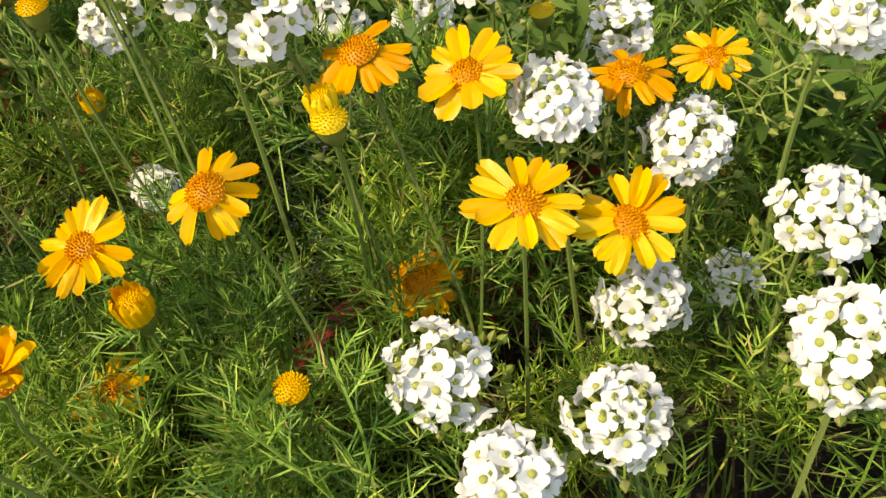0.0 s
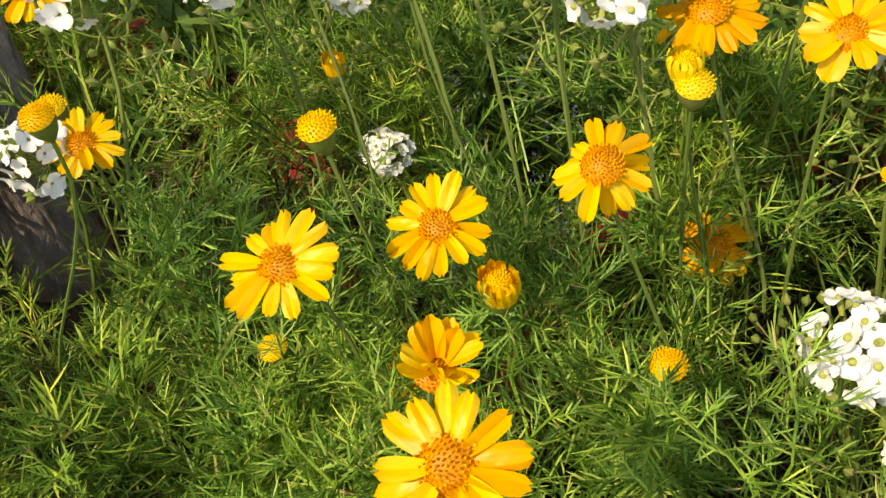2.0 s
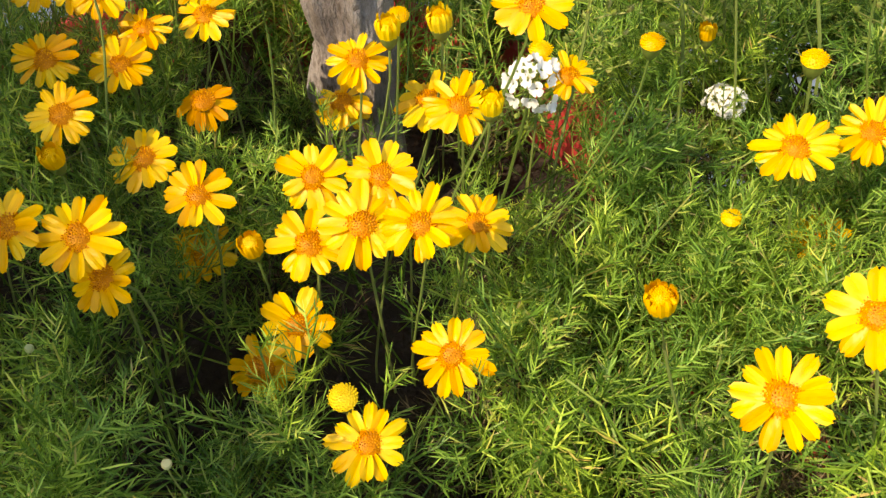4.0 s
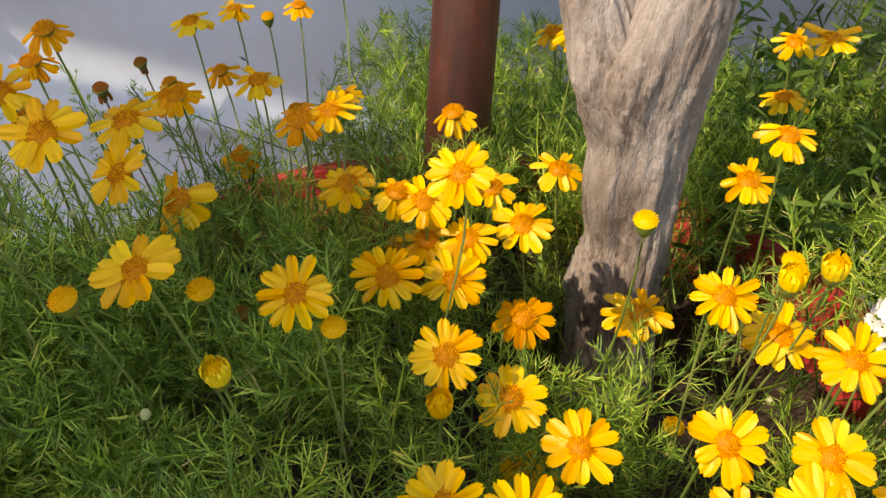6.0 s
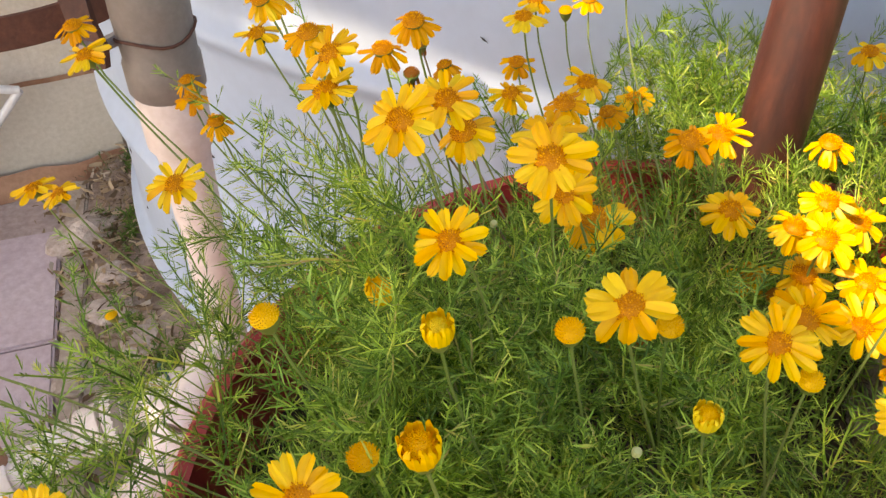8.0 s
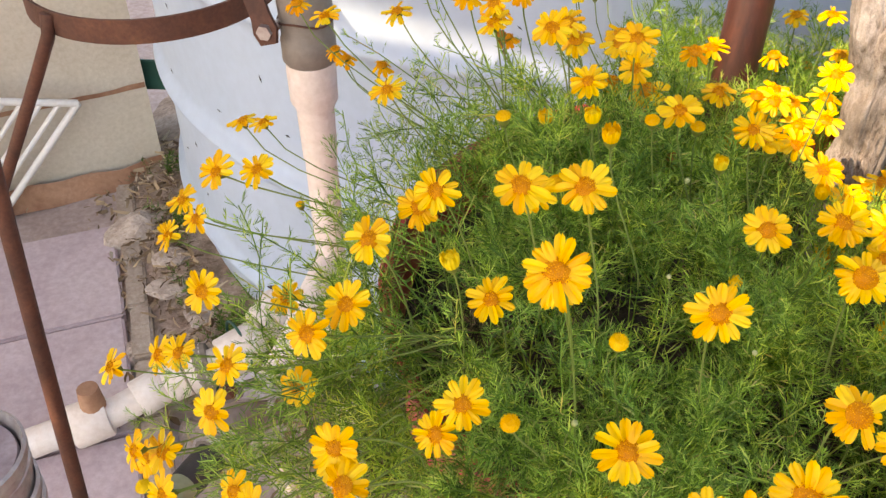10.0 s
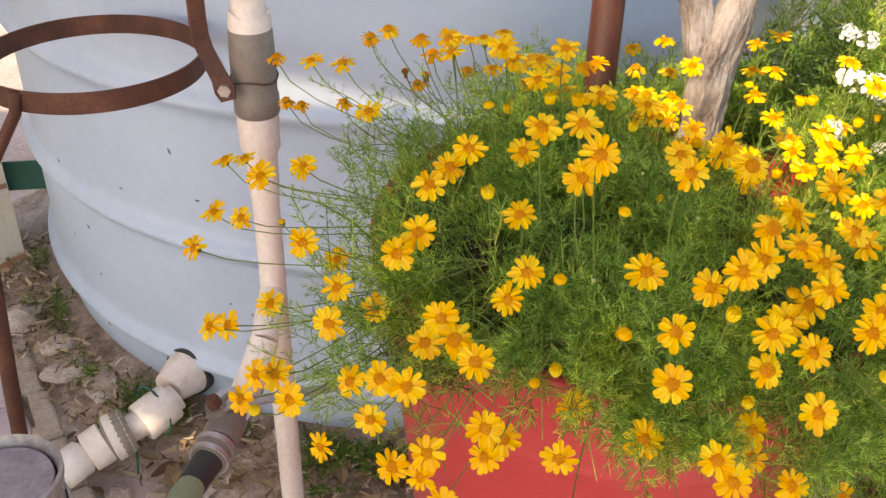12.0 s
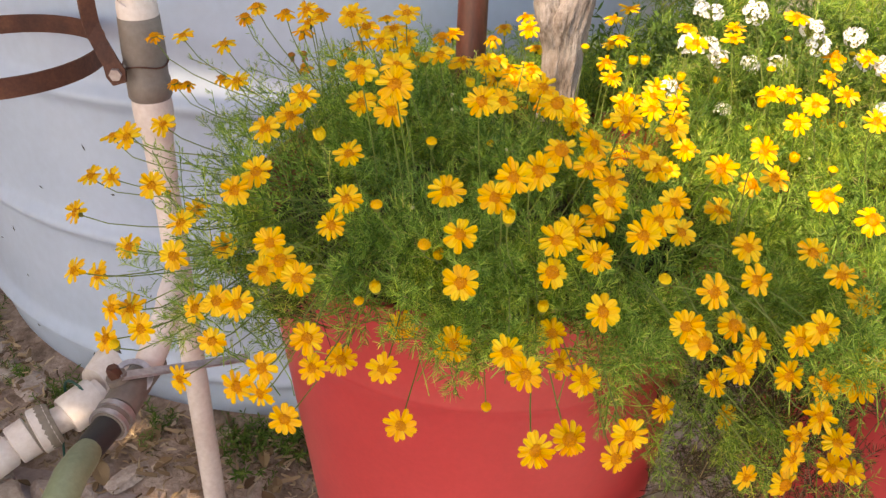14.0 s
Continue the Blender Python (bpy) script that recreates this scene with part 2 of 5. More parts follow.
def wall(name, a, b, top, label):
    a, b = Vector(a), Vector(b)
    d = (b - a).normalized()
    n = Vector((-d.y, d.x, 0))
    turn = Matrix((d, n, Vector((0, 0, 1)))).transposed()
    mid = (a + b) / 2 + n * 0.1
    ob = new(name, mesh_of(name, box(((b - a).length, 0.2, top - GROUND), (0, 0, 0)), PLASTER, False))
    ob.matrix_world = Matrix.Translation((mid.x, mid.y, (top + GROUND) / 2)) @ turn.to_4x4()
    tagged(ob, label, "wall", kind="structure")
    return a, d, n, turn


ground()
wa, wd, wnorm, wturn = wall("wall_west", (-2.0, 0.045, 0), (-0.835, 1.07, 0), 1.6, "cream plastered wall with a rusty stain along its foot")
wall("wall_north", (-0.5, 2.2, 0), (3.2, 2.2, 0), 1.6, "plain cream plastered wall behind the tank")
bm = bmesh.new()
prev = None
for k in range(60):
    p = wa + wd * (k * 1.55 / 59) - wnorm * 0.003
    h = 0.003 * noise.noise((k * 0.35, 1, 2))
    cur = [bm.verts.new((p.x, p.y, GROUND + 0.185 + h)), bm.verts.new((p.x, p.y, GROUND + 0.194 + 2 * h))]
    if prev:
        bm.faces.new((prev[0], cur[0], cur[1], prev[1]))
    prev = cur
trim = tagged(new("trim", mesh_of("trim", bm, STAIN)), "rust-brown stained joint along the wall", "stain", kind="structure")
bm = bmesh.new()
prev = None
for k in range(60):
    p = wa + wd * (k * 1.55 / 59) - wnorm * (0.012 + 0.006 * noise.noise((k * 0.4, 5, 2)))
    h = 0.008 * noise.noise((k * 0.35, 8, 2))
    cur = [bm.verts.new((p.x - wnorm.x * 0.02, p.y - wnorm.y * 0.02, GROUND)), bm.verts.new((p.x, p.y, GROUND + 0.04 + h))]
    if prev:
        bm.faces.new((prev[0], cur[0], cur[1], prev[1]))
    prev = cur
tagged(new("baseboard", mesh_of("baseboard", bm, STAIN)), "rust-brown stained foot of the wall", "stain", kind="structure")

SLAB_Z = 1.7


def up_to_slab(p):
    """Where the way from p to the sun crosses the shading slab's height."""
    p = Vector(p)
    return p + SUN * ((SLAB_Z - p.z) / SUN.z)


# unseen slabs, added only to block the sun
def slab(name, corners, label):
    bm = bmesh.new()
    lo = [bm.verts.new((c.x, c.y, SLAB_Z)) for c in corners]
    hi = [bm.verts.new((c.x, c.y, SLAB_Z + 0.03)) for c in corners]
    bm.faces.new(lo[::-1])
    bm.faces.new(hi)
    for k in range(len(lo)):
        bm.faces.new((lo[k], lo[(k + 1) % len(lo)], hi[(k + 1) % len(lo)], hi[k]))
    bmesh.ops.recalc_face_normals(bm, faces=bm.faces)
    tagged(new(name, mesh_of(name, bm, PLASTER, False)), label, "roof", kind="structure")


# an added slab out of view shades the plants up to a slanting line; a slit at its far end lets a strip of sun onto the
# tank
e0, e1 = up_to_slab((0.375, -0.04, 0.1)), up_to_slab((0.112, 0.325, 0.1))
m0, m1 = up_to_slab((0.205, 0.165, 0.1)), up_to_slab((0.158, 0.25, 0.1))
s0, s1 = up_to_slab((-0.27, 0.62, -0.076)), up_to_slab((-0.03, 0.60, -0.084))
t0, t1 = up_to_slab((-0.27, 0.62, -0.018)), up_to_slab((-0.03, 0.60, -0.046))
edge = e1 - e0
slit = s1 - s0
over = t1 - t0
right_s, right_t = s0 + slit * 1.18, t0 + over * 1.18
corner = up_to_slab((0.098, 0.485, -0.015))
# hole cut in the added slab so sun reaches the pot's back rim
hole = [up_to_slab((x, y, 0.1)) for x, y in ((-0.0095, 0.4496), (-0.0095, 0.40), (0.012, 0.40), (0.012, 0.345), (-0.055, 0.345), (-0.055, 0.40), (-0.0105, 0.40), (-0.0105, 0.45))]
# two small gaps cut in the added slab's front let sun onto the pipes and the dirt
gaps = [up_to_slab((x, y, 0.1)) for x, y in ((-0.6605, -0.98), (-0.6605, -0.045), (-0.705, -0.045), (-0.705, 0.012), (-0.7005, 0.012), (-0.7005, 0.10), (-0.78, 0.10), (-0.78, 0.145), (-0.6995, 0.145), (-0.6995, 0.012), (-0.615, 0.012), (-0.615, -0.045), (-0.6595, -0.045), (-0.6595, -0.98))]
back = Vector((0, 0.75, 0))
slab("shade_slab", [e0 - edge * 0.8, e0, m0, m1, e1, corner, *hole, right_s, s0, t0, t0 + back, t0 + back + Vector((-2.2, 0, 0)), t0 + Vector((-2.2, -1.9, 0)), *gaps, e0 - edge * 0.8 + Vector((-1.0, -0.6, 0))], "unseen pale slab added high over the plants to shade them")
slab("shade_slab_strip", [t0 + Vector((0.002, 0, 0)), right_t, right_t + Vector((0.62, 0.06, 0)), right_t + Vector((0.62, 0.5, 0)), t0 + back * 0.8 + Vector((0.002, 0, 0))], "unseen pale strip added beside the slab to shade the tank")


# ---- tank ----
def tank():
    root = thing("water_tank", (-0.092, 1.328, GROUND), "pale blue round plastic water tank with raised ribs", "tank")
    prof, z = [(0.0, 0.0), (0.66, 0.0), (0.69, 0.012)], 0.03
    ribs = (0.125, 0.345, 0.562, 0.78, 1.0)
    while z < 1.2:
        r = 0.712
        for h in ribs:
            g = (z - h) / 0.014
            r += 0.015 * math.exp(-g * g)
        if z < 0.12:
            r -= 0.022 * ((0.12 - z) / 0.12) ** 2
        prof.append((r, z))
        z += 0.0035
    prof += [(0.69, 1.22), (0.6, 1.27), (0.3, 1.32), (0.0, 1.33)]
    part("body", lathe(prof, 160), TANK, root)
    rng = random.Random(3)
    for k in range(26):
        a, h = radians(rng.uniform(205, 285)), rng.uniform(0.08, 0.62)
        t = Vector((-math.sin(a), math.cos(a), 0))
        c = Vector((0.7135 * math.cos(a), 0.7135 * math.sin(a), h))
        u = (t * rng.uniform(-1, 1) + Vector((0, 0, rng.uniform(-1, 1)))).normalized()
        w = u.cross(c.normalized())
        l, q = rng.uniform(0.002, 0.007), rng.uniform(0.0007, 0.0016)
        bm = bmesh.new()
        lo = [bm.verts.new(c + u * l * x + w * q * y) for x, y in ((-1, 0), (0, -1), (1, 0), (0, 1))]
        hi = bm.verts.new(c + c.normalized() * 0.0012)
        for j in range(4):
            bm.faces.new((lo[j], lo[(j + 1) % 4], hi))
        part("scuff", bm, DARK, root, "small dark scuff")
    # outlet: a flanged stub low on the near side
    d = Vector((-0.417 + 0.092, 0.628 - 1.328, 0)).normalized()
    base = Vector((0, 0, 0.1)) + d * 0.69
    part("gasket", tube([base, base + d * 0.032], 0.041, 28), DARK, root, "dark rubber gasket of the outlet")
    part("outlet_flange", tube([base + d * 0.03, base + d * 0.036, base + d * 0.075], [0.037, 0.036, 0.025], 28), OLDPVC, root, "white flange of the outlet")
    return root


tank()


# ---- pipes ----
def riser():
    x, y = -0.19, 0.44
    root = thing("riser_pipe", (x, y, GROUND), "upright old white plastic water pipe with couplings", "pipe")
    G = -GROUND
    part("lower_pipe", tube([(0, 0, 0), (0, 0, 0.56)], 0.0145, 20), PVC, root)
    part("socket", lathe([(0.0, 0.55), (0.0155, 0.552), (0.0165, 0.60), (0.0172, 0.605), (0.0206, 0.611), (0.0212, 0.64), (0.0205, 0.65), (0.0, 0.65)], 24), PVC, root, "stepped white socket")
    part("coupling", lathe([(0.0, 0.647), (0.021, 0.648), (0.0228, 0.651), (0.0228, 0.669), (0.0215, 0.671), (0.0225, 0.70), (0.0213, 0.735), (0.0195, 0.738), (0.0, 0.738)], 28), GREYPVC, root, "grey-brown coupling")
    bm = lathe([(0.0165, 0.73), (0.0205, 0.733), (0.0208, 0.744), (0.0198, 0.752), (0.0165, 0.75)], 28)
    for v in bm.verts:
        v.co.z += 0.006 * noise.noise((v.co.x * 120, v.co.y * 120, 2)) if v.co.z > 0.742 else 0
    part("broken_collar", bm, PVC, root, "chipped white collar")
    part("upper_pipe", tube([(0, 0, 0.715), (0, 0, 0.83)], 0.0165, 20), PVC, root)
    part("bolt", tube([(-0.022, -0.034, 0.684), (-0.022, -0.028, 0.684), (-0.022, -0.028, 0.684), (-0.016, -0.008, 0.684)], [0.0065, 0.0065, 0.004, 0.004], 6), TIN, root, "bright bolt")
    part("tie_wire", tube([(0.0232 * math.cos(a), 0.0232 * math.sin(a), 0.687 + 0.002 * math.sin(3 * a)) for a in (radians(k * 15) for k in range(0, 25))], 0.0009, 6), RUST, root, "thin rusty tie wire")
    return root


def flat_ring(r, h, t, z, sides=64, span=None):
    bm = bmesh.new()
    span = span or (0, 360)
    closed = span == (0, 360)
    rows = []
    for k in range(sides + (0 if closed else 1)):
        a = radians(span[0] + (span[1] - span[0]) * k / sides)
        c, s = math.cos(a), math.sin(a)
        rows.append([bm.verts.new((rr * c, rr * s, zz)) for rr, zz in ((r - t, z), (r, z), (r, z + h), (r - t, z + h))])
    for k in range(len(rows) if closed else len(rows) - 1):
        p, q = rows[k], rows[(k + 1) % len(rows)]
        for j in range(4):
            bm.faces.new((p[j], p[(j + 1) % 4], q[(j + 1) % 4], q[j]))
    return bm


def hoop_stand():
    root = thing("hoop_holder", (-0.385, 0.525, 0.0), "rusty flat-bar hoop on a bent bracket clamped to the pipe", "plant stand")
    part("hoop", flat_ring(0.118, 0.022, 0.003, 0.006), RUST, root)
    # a flat bar hangs down, twists and ends in an eye on the pipe's coupling
    o = Vector((-0.385, 0.525, 0.0))
    pts = [Vector(p) - o for p in ((-0.239, 0.436, 0.17), (-0.237, 0.432, 0.13), (-0.237, 0.431, 0.1), (-0.236, 0.43, 0.085), (-0.232, 0.427, 0.072), (-0.225, 0.422, 0.06), (-0.217, 0.415, 0.048), (-0.212, 0.411, 0.038), (-0.209, 0.409, 0.028))]
    wide = [Vector(q).normalized() for q in ((0.75, 0.66, 0), (0.75, 0.66, 0), (0.75, 0.66, 0), (0.8, 0.6, 0), (0.86, 0.45, 0.2), (0.85, 0.3, 0.4), (0.85, 0.2, 0.5), (0.9, 0.1, 0.4), (0.95, 0, 0.3))]
    bm = bmesh.new()
    prev = None
    for i, p in enumerate(pts):
        t = (pts[min(i + 1, 8)] - pts[max(i - 1, 0)]).normalized()
        v = t.cross(wide[i]).normalized()
        u = v.cross(t)
        h = 0.0082 if i < 7 else 0.0105 if i == 7 else 0.007
        cur = [bm.verts.new(p + a * u * h + b * v * 0.0022) for a, b in ((-1, -1), (1, -1), (1, 1), (-1, 1))]
        if prev:
            for j in range(4):
                bm.faces.new((prev[j], prev[(j + 1) % 4], cur[(j + 1) % 4], cur[j]))
        prev = cur
    bm.faces.new(prev)
    bmesh.ops.recalc_face_normals(bm, faces=bm.faces)
    part("bracket", bm, RUST, root, "twisted rusty flat bar", False)
    part("strut", tube([(-0.035, -0.1135, 0.026), (-0.037, -0.117, 0.006), (-0.071, -0.112, -0.046), (-0.14, -0.115, -0.16), (-0.435, -0.12, GROUND)], 0.006, 10), RUST, root, "rusty leg of the hoop")
    return root


def ground_pipes():
    root = thing("outlet_pipe", (-0.44, 0.60, GROUND), "dirty white plastic pipe run with elbows and sockets", "pipe")
    o = Vector((-0.44, 0.60, GROUND))
    run = [Vector(p) - o for p in ((-0.399, 0.622, -0.55), (-0.437, 0.578, -0.563), (-0.478, 0.55, -0.573), (-0.508, 0.525, -0.583), (-0.55, 0.47, -0.592), (-0.68, 0.36, -0.61))]
    part("pipe", tube(run, 0.021, 20), OLDPVC, root)
    for t, r0, r1, l in ((0.62, 0.030, 0.031, 0.055), (1.75, 0.034, 0.036, 0.026), (2.5, 0.031, 0.03, 0.03), (3.3, 0.027, 0.027, 0.04), (4.2, 0.03, 0.031, 0.05)):
        k = int(t)
        a, b = run[k], run[k + 1]
        c, d = a.lerp(b, t - k), (b - a).normalized()
        part("socket", tube([c - d * l / 2, c - d * l * 0.44, c + d * l * 0.44, c + d * l / 2], [r0 * 0.93, r0, r1, r1 * 0.93], 22), OLDPVC, root)
    c = run[1].lerp(run[2], 0.72)
    d = (run[2] - run[1]).normalized()
    part("rag", tube([c - d * 0.016, c - d * 0.006, c + d * 0.008, c + d * 0.018], [0.031, 0.0355, 0.0345, 0.031], 28), LATH, root, "strip of brown rag round the joint")
    part("plug", tube([run[4] + Vector((-0.02, -0.015, 0.02)), run[4] + Vector((-0.02, -0.015, 0.055))], [0.017, 0.014], 14), STAIN, root, "reddish brown plug")
    c, u = run[0].lerp(run[1], 0.6), Vector((0.5, -0.6, 0.2)).normalized()
    wire = [c + Vector((0.033 * math.cos(a) * 0.75, 0.033 * math.cos(a) * -0.5, 0.034 * math.sin(a))) + Vector((-0.012, 0.014, 0)) * math.sin(a * 0.5) for a in (radians(20 * k) for k in range(-3, 17))]
    part("wire", tube(wire, 0.0022, 6), GREEN, root, "loop of green wire")
    part("wire_tail", tube([wire[-1], wire[-1] + Vector((-0.03, 0.02, 0.012)), wire[-1] + Vector((-0.045, -0.01, -0.01)), wire[-1] + Vector((-0.035, -0.05, -0.05))], 0.002, 6), GREEN, root, "loose end of green wire")
    tap = thing("tap", (-0.21, 0.25, -0.25), "weathered grey-brown tap with a flat lever and a faded hose", "tap")
    o = Vector((-0.21, 0.25, -0.25))

    def at(*points):
        return [Vector(p) - o for p in points]

    part("body", tube(at((-0.196, 0.335, -0.27), (-0.203, 0.30, -0.264), (-0.207, 0.27, -0.262), (-0.21, 0.245, -0.264)), [0.0125, 0.0165, 0.019, 0.0185], 18), GREYPVC, tap)
    part("bonnet", tube(at((-0.212, 0.272, -0.255), (-0.216, 0.27, -0.238)), [0.012, 0.011], 12), GREYPVC, tap)
    part("stem", tube(at((-0.216, 0.27, -0.24), (-0.217, 0.269, -0.231), (-0.2175, 0.269, -0.226)), [0.0075, 0.008, 0.006], 6), RUST, tap, "rusty valve nut")
    part("lever", box((0.15, 0.013, 0.0035), Vector((-0.155, 0.312, -0.258)) - o, 0.0012, None, Euler((radians(8), radians(16), radians(38))).to_matrix()), TIN, tap, "flat grey lever")
    part("washer", flat_ring(0.021, 0.003, 0.006, 0.0, 24), TIN, tap, "pale steel washer").matrix_local = Matrix.LocRotScale(Vector((-0.205, 0.285, -0.253)) - o, Euler((0.5, 0.25, 0)).to_quaternion(), (1, 1, 1))
    for a, b in (((-0.2105, 0.242, -0.264), (-0.2115, 0.236, -0.2645)), ((-0.213, 0.228, -0.265), (-0.2138, 0.223, -0.2652))):
        part("hose_clip", tube(at(a, b), 0.0205, 18), TIN, tap, "pale steel hose clip")
    part("hose_tail", tube(at((-0.21, 0.243, -0.264), (-0.214, 0.222, -0.265)), 0.0178, 18), GREYPVC, tap)
    part("hose_end", tube(at((-0.213, 0.225, -0.265), (-0.219, 0.2, -0.265), (-0.2205, 0.186, -0.263)), [0.015, 0.0145, 0.014], 16), DARK, tap, "black hose end")
    part("hose", tube(at((-0.22, 0.19, -0.263), (-0.221, 0.17, -0.26), (-0.22, 0.14, -0.252), (-0.222, 0.09, -0.26), (-0.235, 0.03, -0.33), (-0.25, -0.01, -0.45), (-0.26, -0.03, GROUND + 0.02), (-0.28, -0.1, GROUND + 0.012)), [0.0125, 0.0155] + [0.016] * 6, 16), HOSE, tap, "faded green hose")
    part("supply_pipe", tube(at((-0.185, 0.36, -0.225), (-0.192, 0.335, -0.245), (-0.199, 0.31, -0.26)), 0.0155, 16), PVC, tap, "white supply pipe")
    part("branch", tube(at((-0.19, 0.432, -0.215), (-0.186, 0.385, -0.215), (-0.185, 0.36, -0.225)), 0.0145, 16), PVC, tap, "white branch from the upright pipe")


riser()
hoop_stand()
ground_pipes()


# ---- pots, tree, pole ----
def pot(at, label, turn=0):
    root = thing("plant_pot", at, label, "plant pot", "red pots")
    h = -0.015 - GROUND
    prof = [(0.0, 0.0), (0.148, 0.0), (0.152, 0.006)]
    for k in range(1, 22):
        z = h * k / 22
        r = 0.152 + (0.2165 - 0.152) * z / h
        g = (z - (h - 0.095)) / 0.003
        prof.append((r + 0.0012 * math.exp(-g * g), z))
    zb = h - 0.095
    prof += [(0.2075, zb - 0.004), (0.2092, zb), (0.2088, zb + 0.003)]
    prof = sorted(set(prof[3:]), key=lambda p: p[1])
    prof = [(0.0, 0.0), (0.148, 0.0), (0.152, 0.006)] + prof + [(0.2165, h - 0.012), (0.2215, h - 0.010), (0.2225, h - 0.002), (0.220, h), (0.214, h - 0.001), (0.211, h - 0.02), (0.205, h - 0.1)]
    body = part("body", lathe(prof, 96), POT, root)
    bm = bmesh.new()
    rows = [[bm.verts.new((r * math.cos(a), r * math.sin(a), h - 0.05 + 0.012 * noise.noise((r * 30 * math.cos(a), r * 30 * math.sin(a), at[0])) + 0.01 * (1 - r / 0.21))) for a in (2 * math.pi * k / 40 for k in range(40))] for r in (0.02, 0.06, 0.1, 0.14, 0.18, 0.209)]
    bm.faces.new(rows[0][::-1])
    for p, q in zip(rows, rows[1:]):
        for k in range(40):
            bm.faces.new((p[k], p[(k + 1) % 40], q[(k + 1) % 40], q[k]))
    bmesh.ops.recalc_face_normals(bm, faces=bm.faces)
    part("soil", bm, SOIL, root, "dark crumbly soil")
    return root


pot((0.165, 0.281, GROUND), "large red plastic plant pot full of yellow daisies")
pot((0.64, 0.262, GROUND), "large red plastic plant pot with daisies and white alyssum")


BURLS = [(-0.55, -0.8, 0.163, 0.012, 0.24), (-0.45, -0.85, 0.132, 0.010, -0.16), (-0.8, -0.5, 0.108, 0.012, 0.14), (0.3, -0.9, 0.10, 0.02, -0.08), (-0.95, -0.2, 0.062, 0.013, 0.18), (-0.7, -0.7, 0.085, 0.007, -0.10)]


def limb(points, radii, sides, seed, bm, rough=0.2):
    """A gnarled limb: rings along a smooth line, with ridges and knots."""
    pts = [Vector(p) for p in points]
    fine, rad = [], []
    n = 26
    for i in range(len(pts) - 1):
        p0, p1, p2, p3 = pts[max(i - 1, 0)], pts[i], pts[i + 1], pts[min(i + 2, len(pts) - 1)]
        for k in range(n):
            t = k / n
            fine.append(0.5 * (2 * p1 + (p2 - p0) * t + (2 * p0 - 5 * p1 + 4 * p2 - p3) * t * t + (3 * p1 - p0 - 3 * p2 + p3) * t ** 3))
            rad.append(radii[i] + (radii[i + 1] - radii[i]) * t)
    fine.append(pts[-1])
    rad.append(radii[-1])
    rings = []
    for i, p in enumerate(fine):
        d = (fine[min(i + 1, len(fine) - 1)] - fine[max(i - 1, 0)]).normalized()
        v = d.cross(Vector((1, 0, 0))).normalized()
        u = v.cross(d)
        ring = []
        for k in range(sides):
            a = 2 * math.pi * k / sides
            d = math.cos(a) * u + math.sin(a) * v
            q = p + d * rad[i]
            w = rough * 0.8 * noise.noise((d.x * 2.0 + seed, d.y * 2.0, q.z * 16)) + rough * 0.5 * noise.noise((d.x * 5 + seed, d.y * 5, q.z * 26))
            run = math.atan2(d.y, d.x) * 9 + 1.6 * noise.noise((d.x * 3, d.y * 3, q.z * 30 + seed))
            ridge = noise.noise((math.cos(run / 9) * 13 + seed, math.sin(run / 9) * 13, q.z * 22)) + 0.6 * noise.noise((d.x * 24, d.y * 24 + seed, q.z * 60))
            w += 0.075 * min(1.0, max(0.0, ridge * 3.2 - 0.15)) * (0.5 + 0.9 * abs(noise.noise((d.x * 9, d.y * 9, q.z * 260 + seed))))
            for bx, by, bz, size, high in BURLS:
                e = ((d.x - bx) ** 2 + (d.y - by) ** 2) / 0.3 + ((q.z - bz) / size) ** 2
                w += high * math.exp(-e)
            ring.append(bm.verts.new(p + d * rad[i] * (1 + w)))
        rings.append(ring)
    for r0, r1 in zip(rings, rings[1:]):
        for k in range(sides):
            bm.faces.new((r0[k], r0[(k + 1) % sides], r1[(k + 1) % sides], r1[k]))
    bm.faces.new(rings[-1])
    return fine, rad


def tree():
    root = thing("potted_tree", (0.232, 0.378, -0.05), "small tree with a gnarled grey forked trunk in the red pot", "tree")
    bm = bmesh.new()
    limb([(-0.001, 0, -0.02), (0, 0, 0.05), (0.0025, 0, 0.087), (0.0027, 0, 0.12), (0.0050, 0.0, 0.15), (0.0085, 0.0, 0.17), (0.0145, 0.0, 0.196), (0.026, 0.003, 0.235), (0.065, 0.02, 0.4), (0.1, 0.05, 0.7)], [0.0225, 0.0182, 0.0172, 0.0182, 0.0185, 0.018, 0.0165, 0.0155, 0.013, 0.009], 110, 1.3, bm)
    trunk = part("trunk", bm, BARK, root)
    bm = bmesh.new()
    limb([(0.001, -0.001, 0.10), (-0.0045, -0.001, 0.145), (-0.0105, -0.001, 0.168), (-0.0195, 0.001, 0.196), (-0.031, 0.004, 0.23), (-0.06, 0.02, 0.38), (-0.07, 0.0, 0.65)], [0.0095, 0.0156, 0.014, 0.0125, 0.0118, 0.011, 0.008], 84, 4.1, bm)
    part("limb", bm, BARK, trunk)
    return root


tree()
pole = thing("stake_pole", (0.143, 0.410, -0.09), "leaning red-brown painted steel pole standing in the pot", "pole")
pl = [Vector((0.036, 0.269, 1.0)) * h for h in (-0.02, 0.05, 0.13, 0.25, 0.5, 1.2)]
part("shaft", tube(pl, 0.0157, 24), POLEM, pole)
stick = thing("wooden_lath", (0.30, 0.12, -0.26), "weathered grey wooden lath lying between the pots", "stick")
part("lath", box((0.24, 0.018, 0.008), (0.06, 0.04, 0.0), 0.001, None, Euler((radians(20), radians(-9), radians(34))).to_matrix()), LATH, stick)

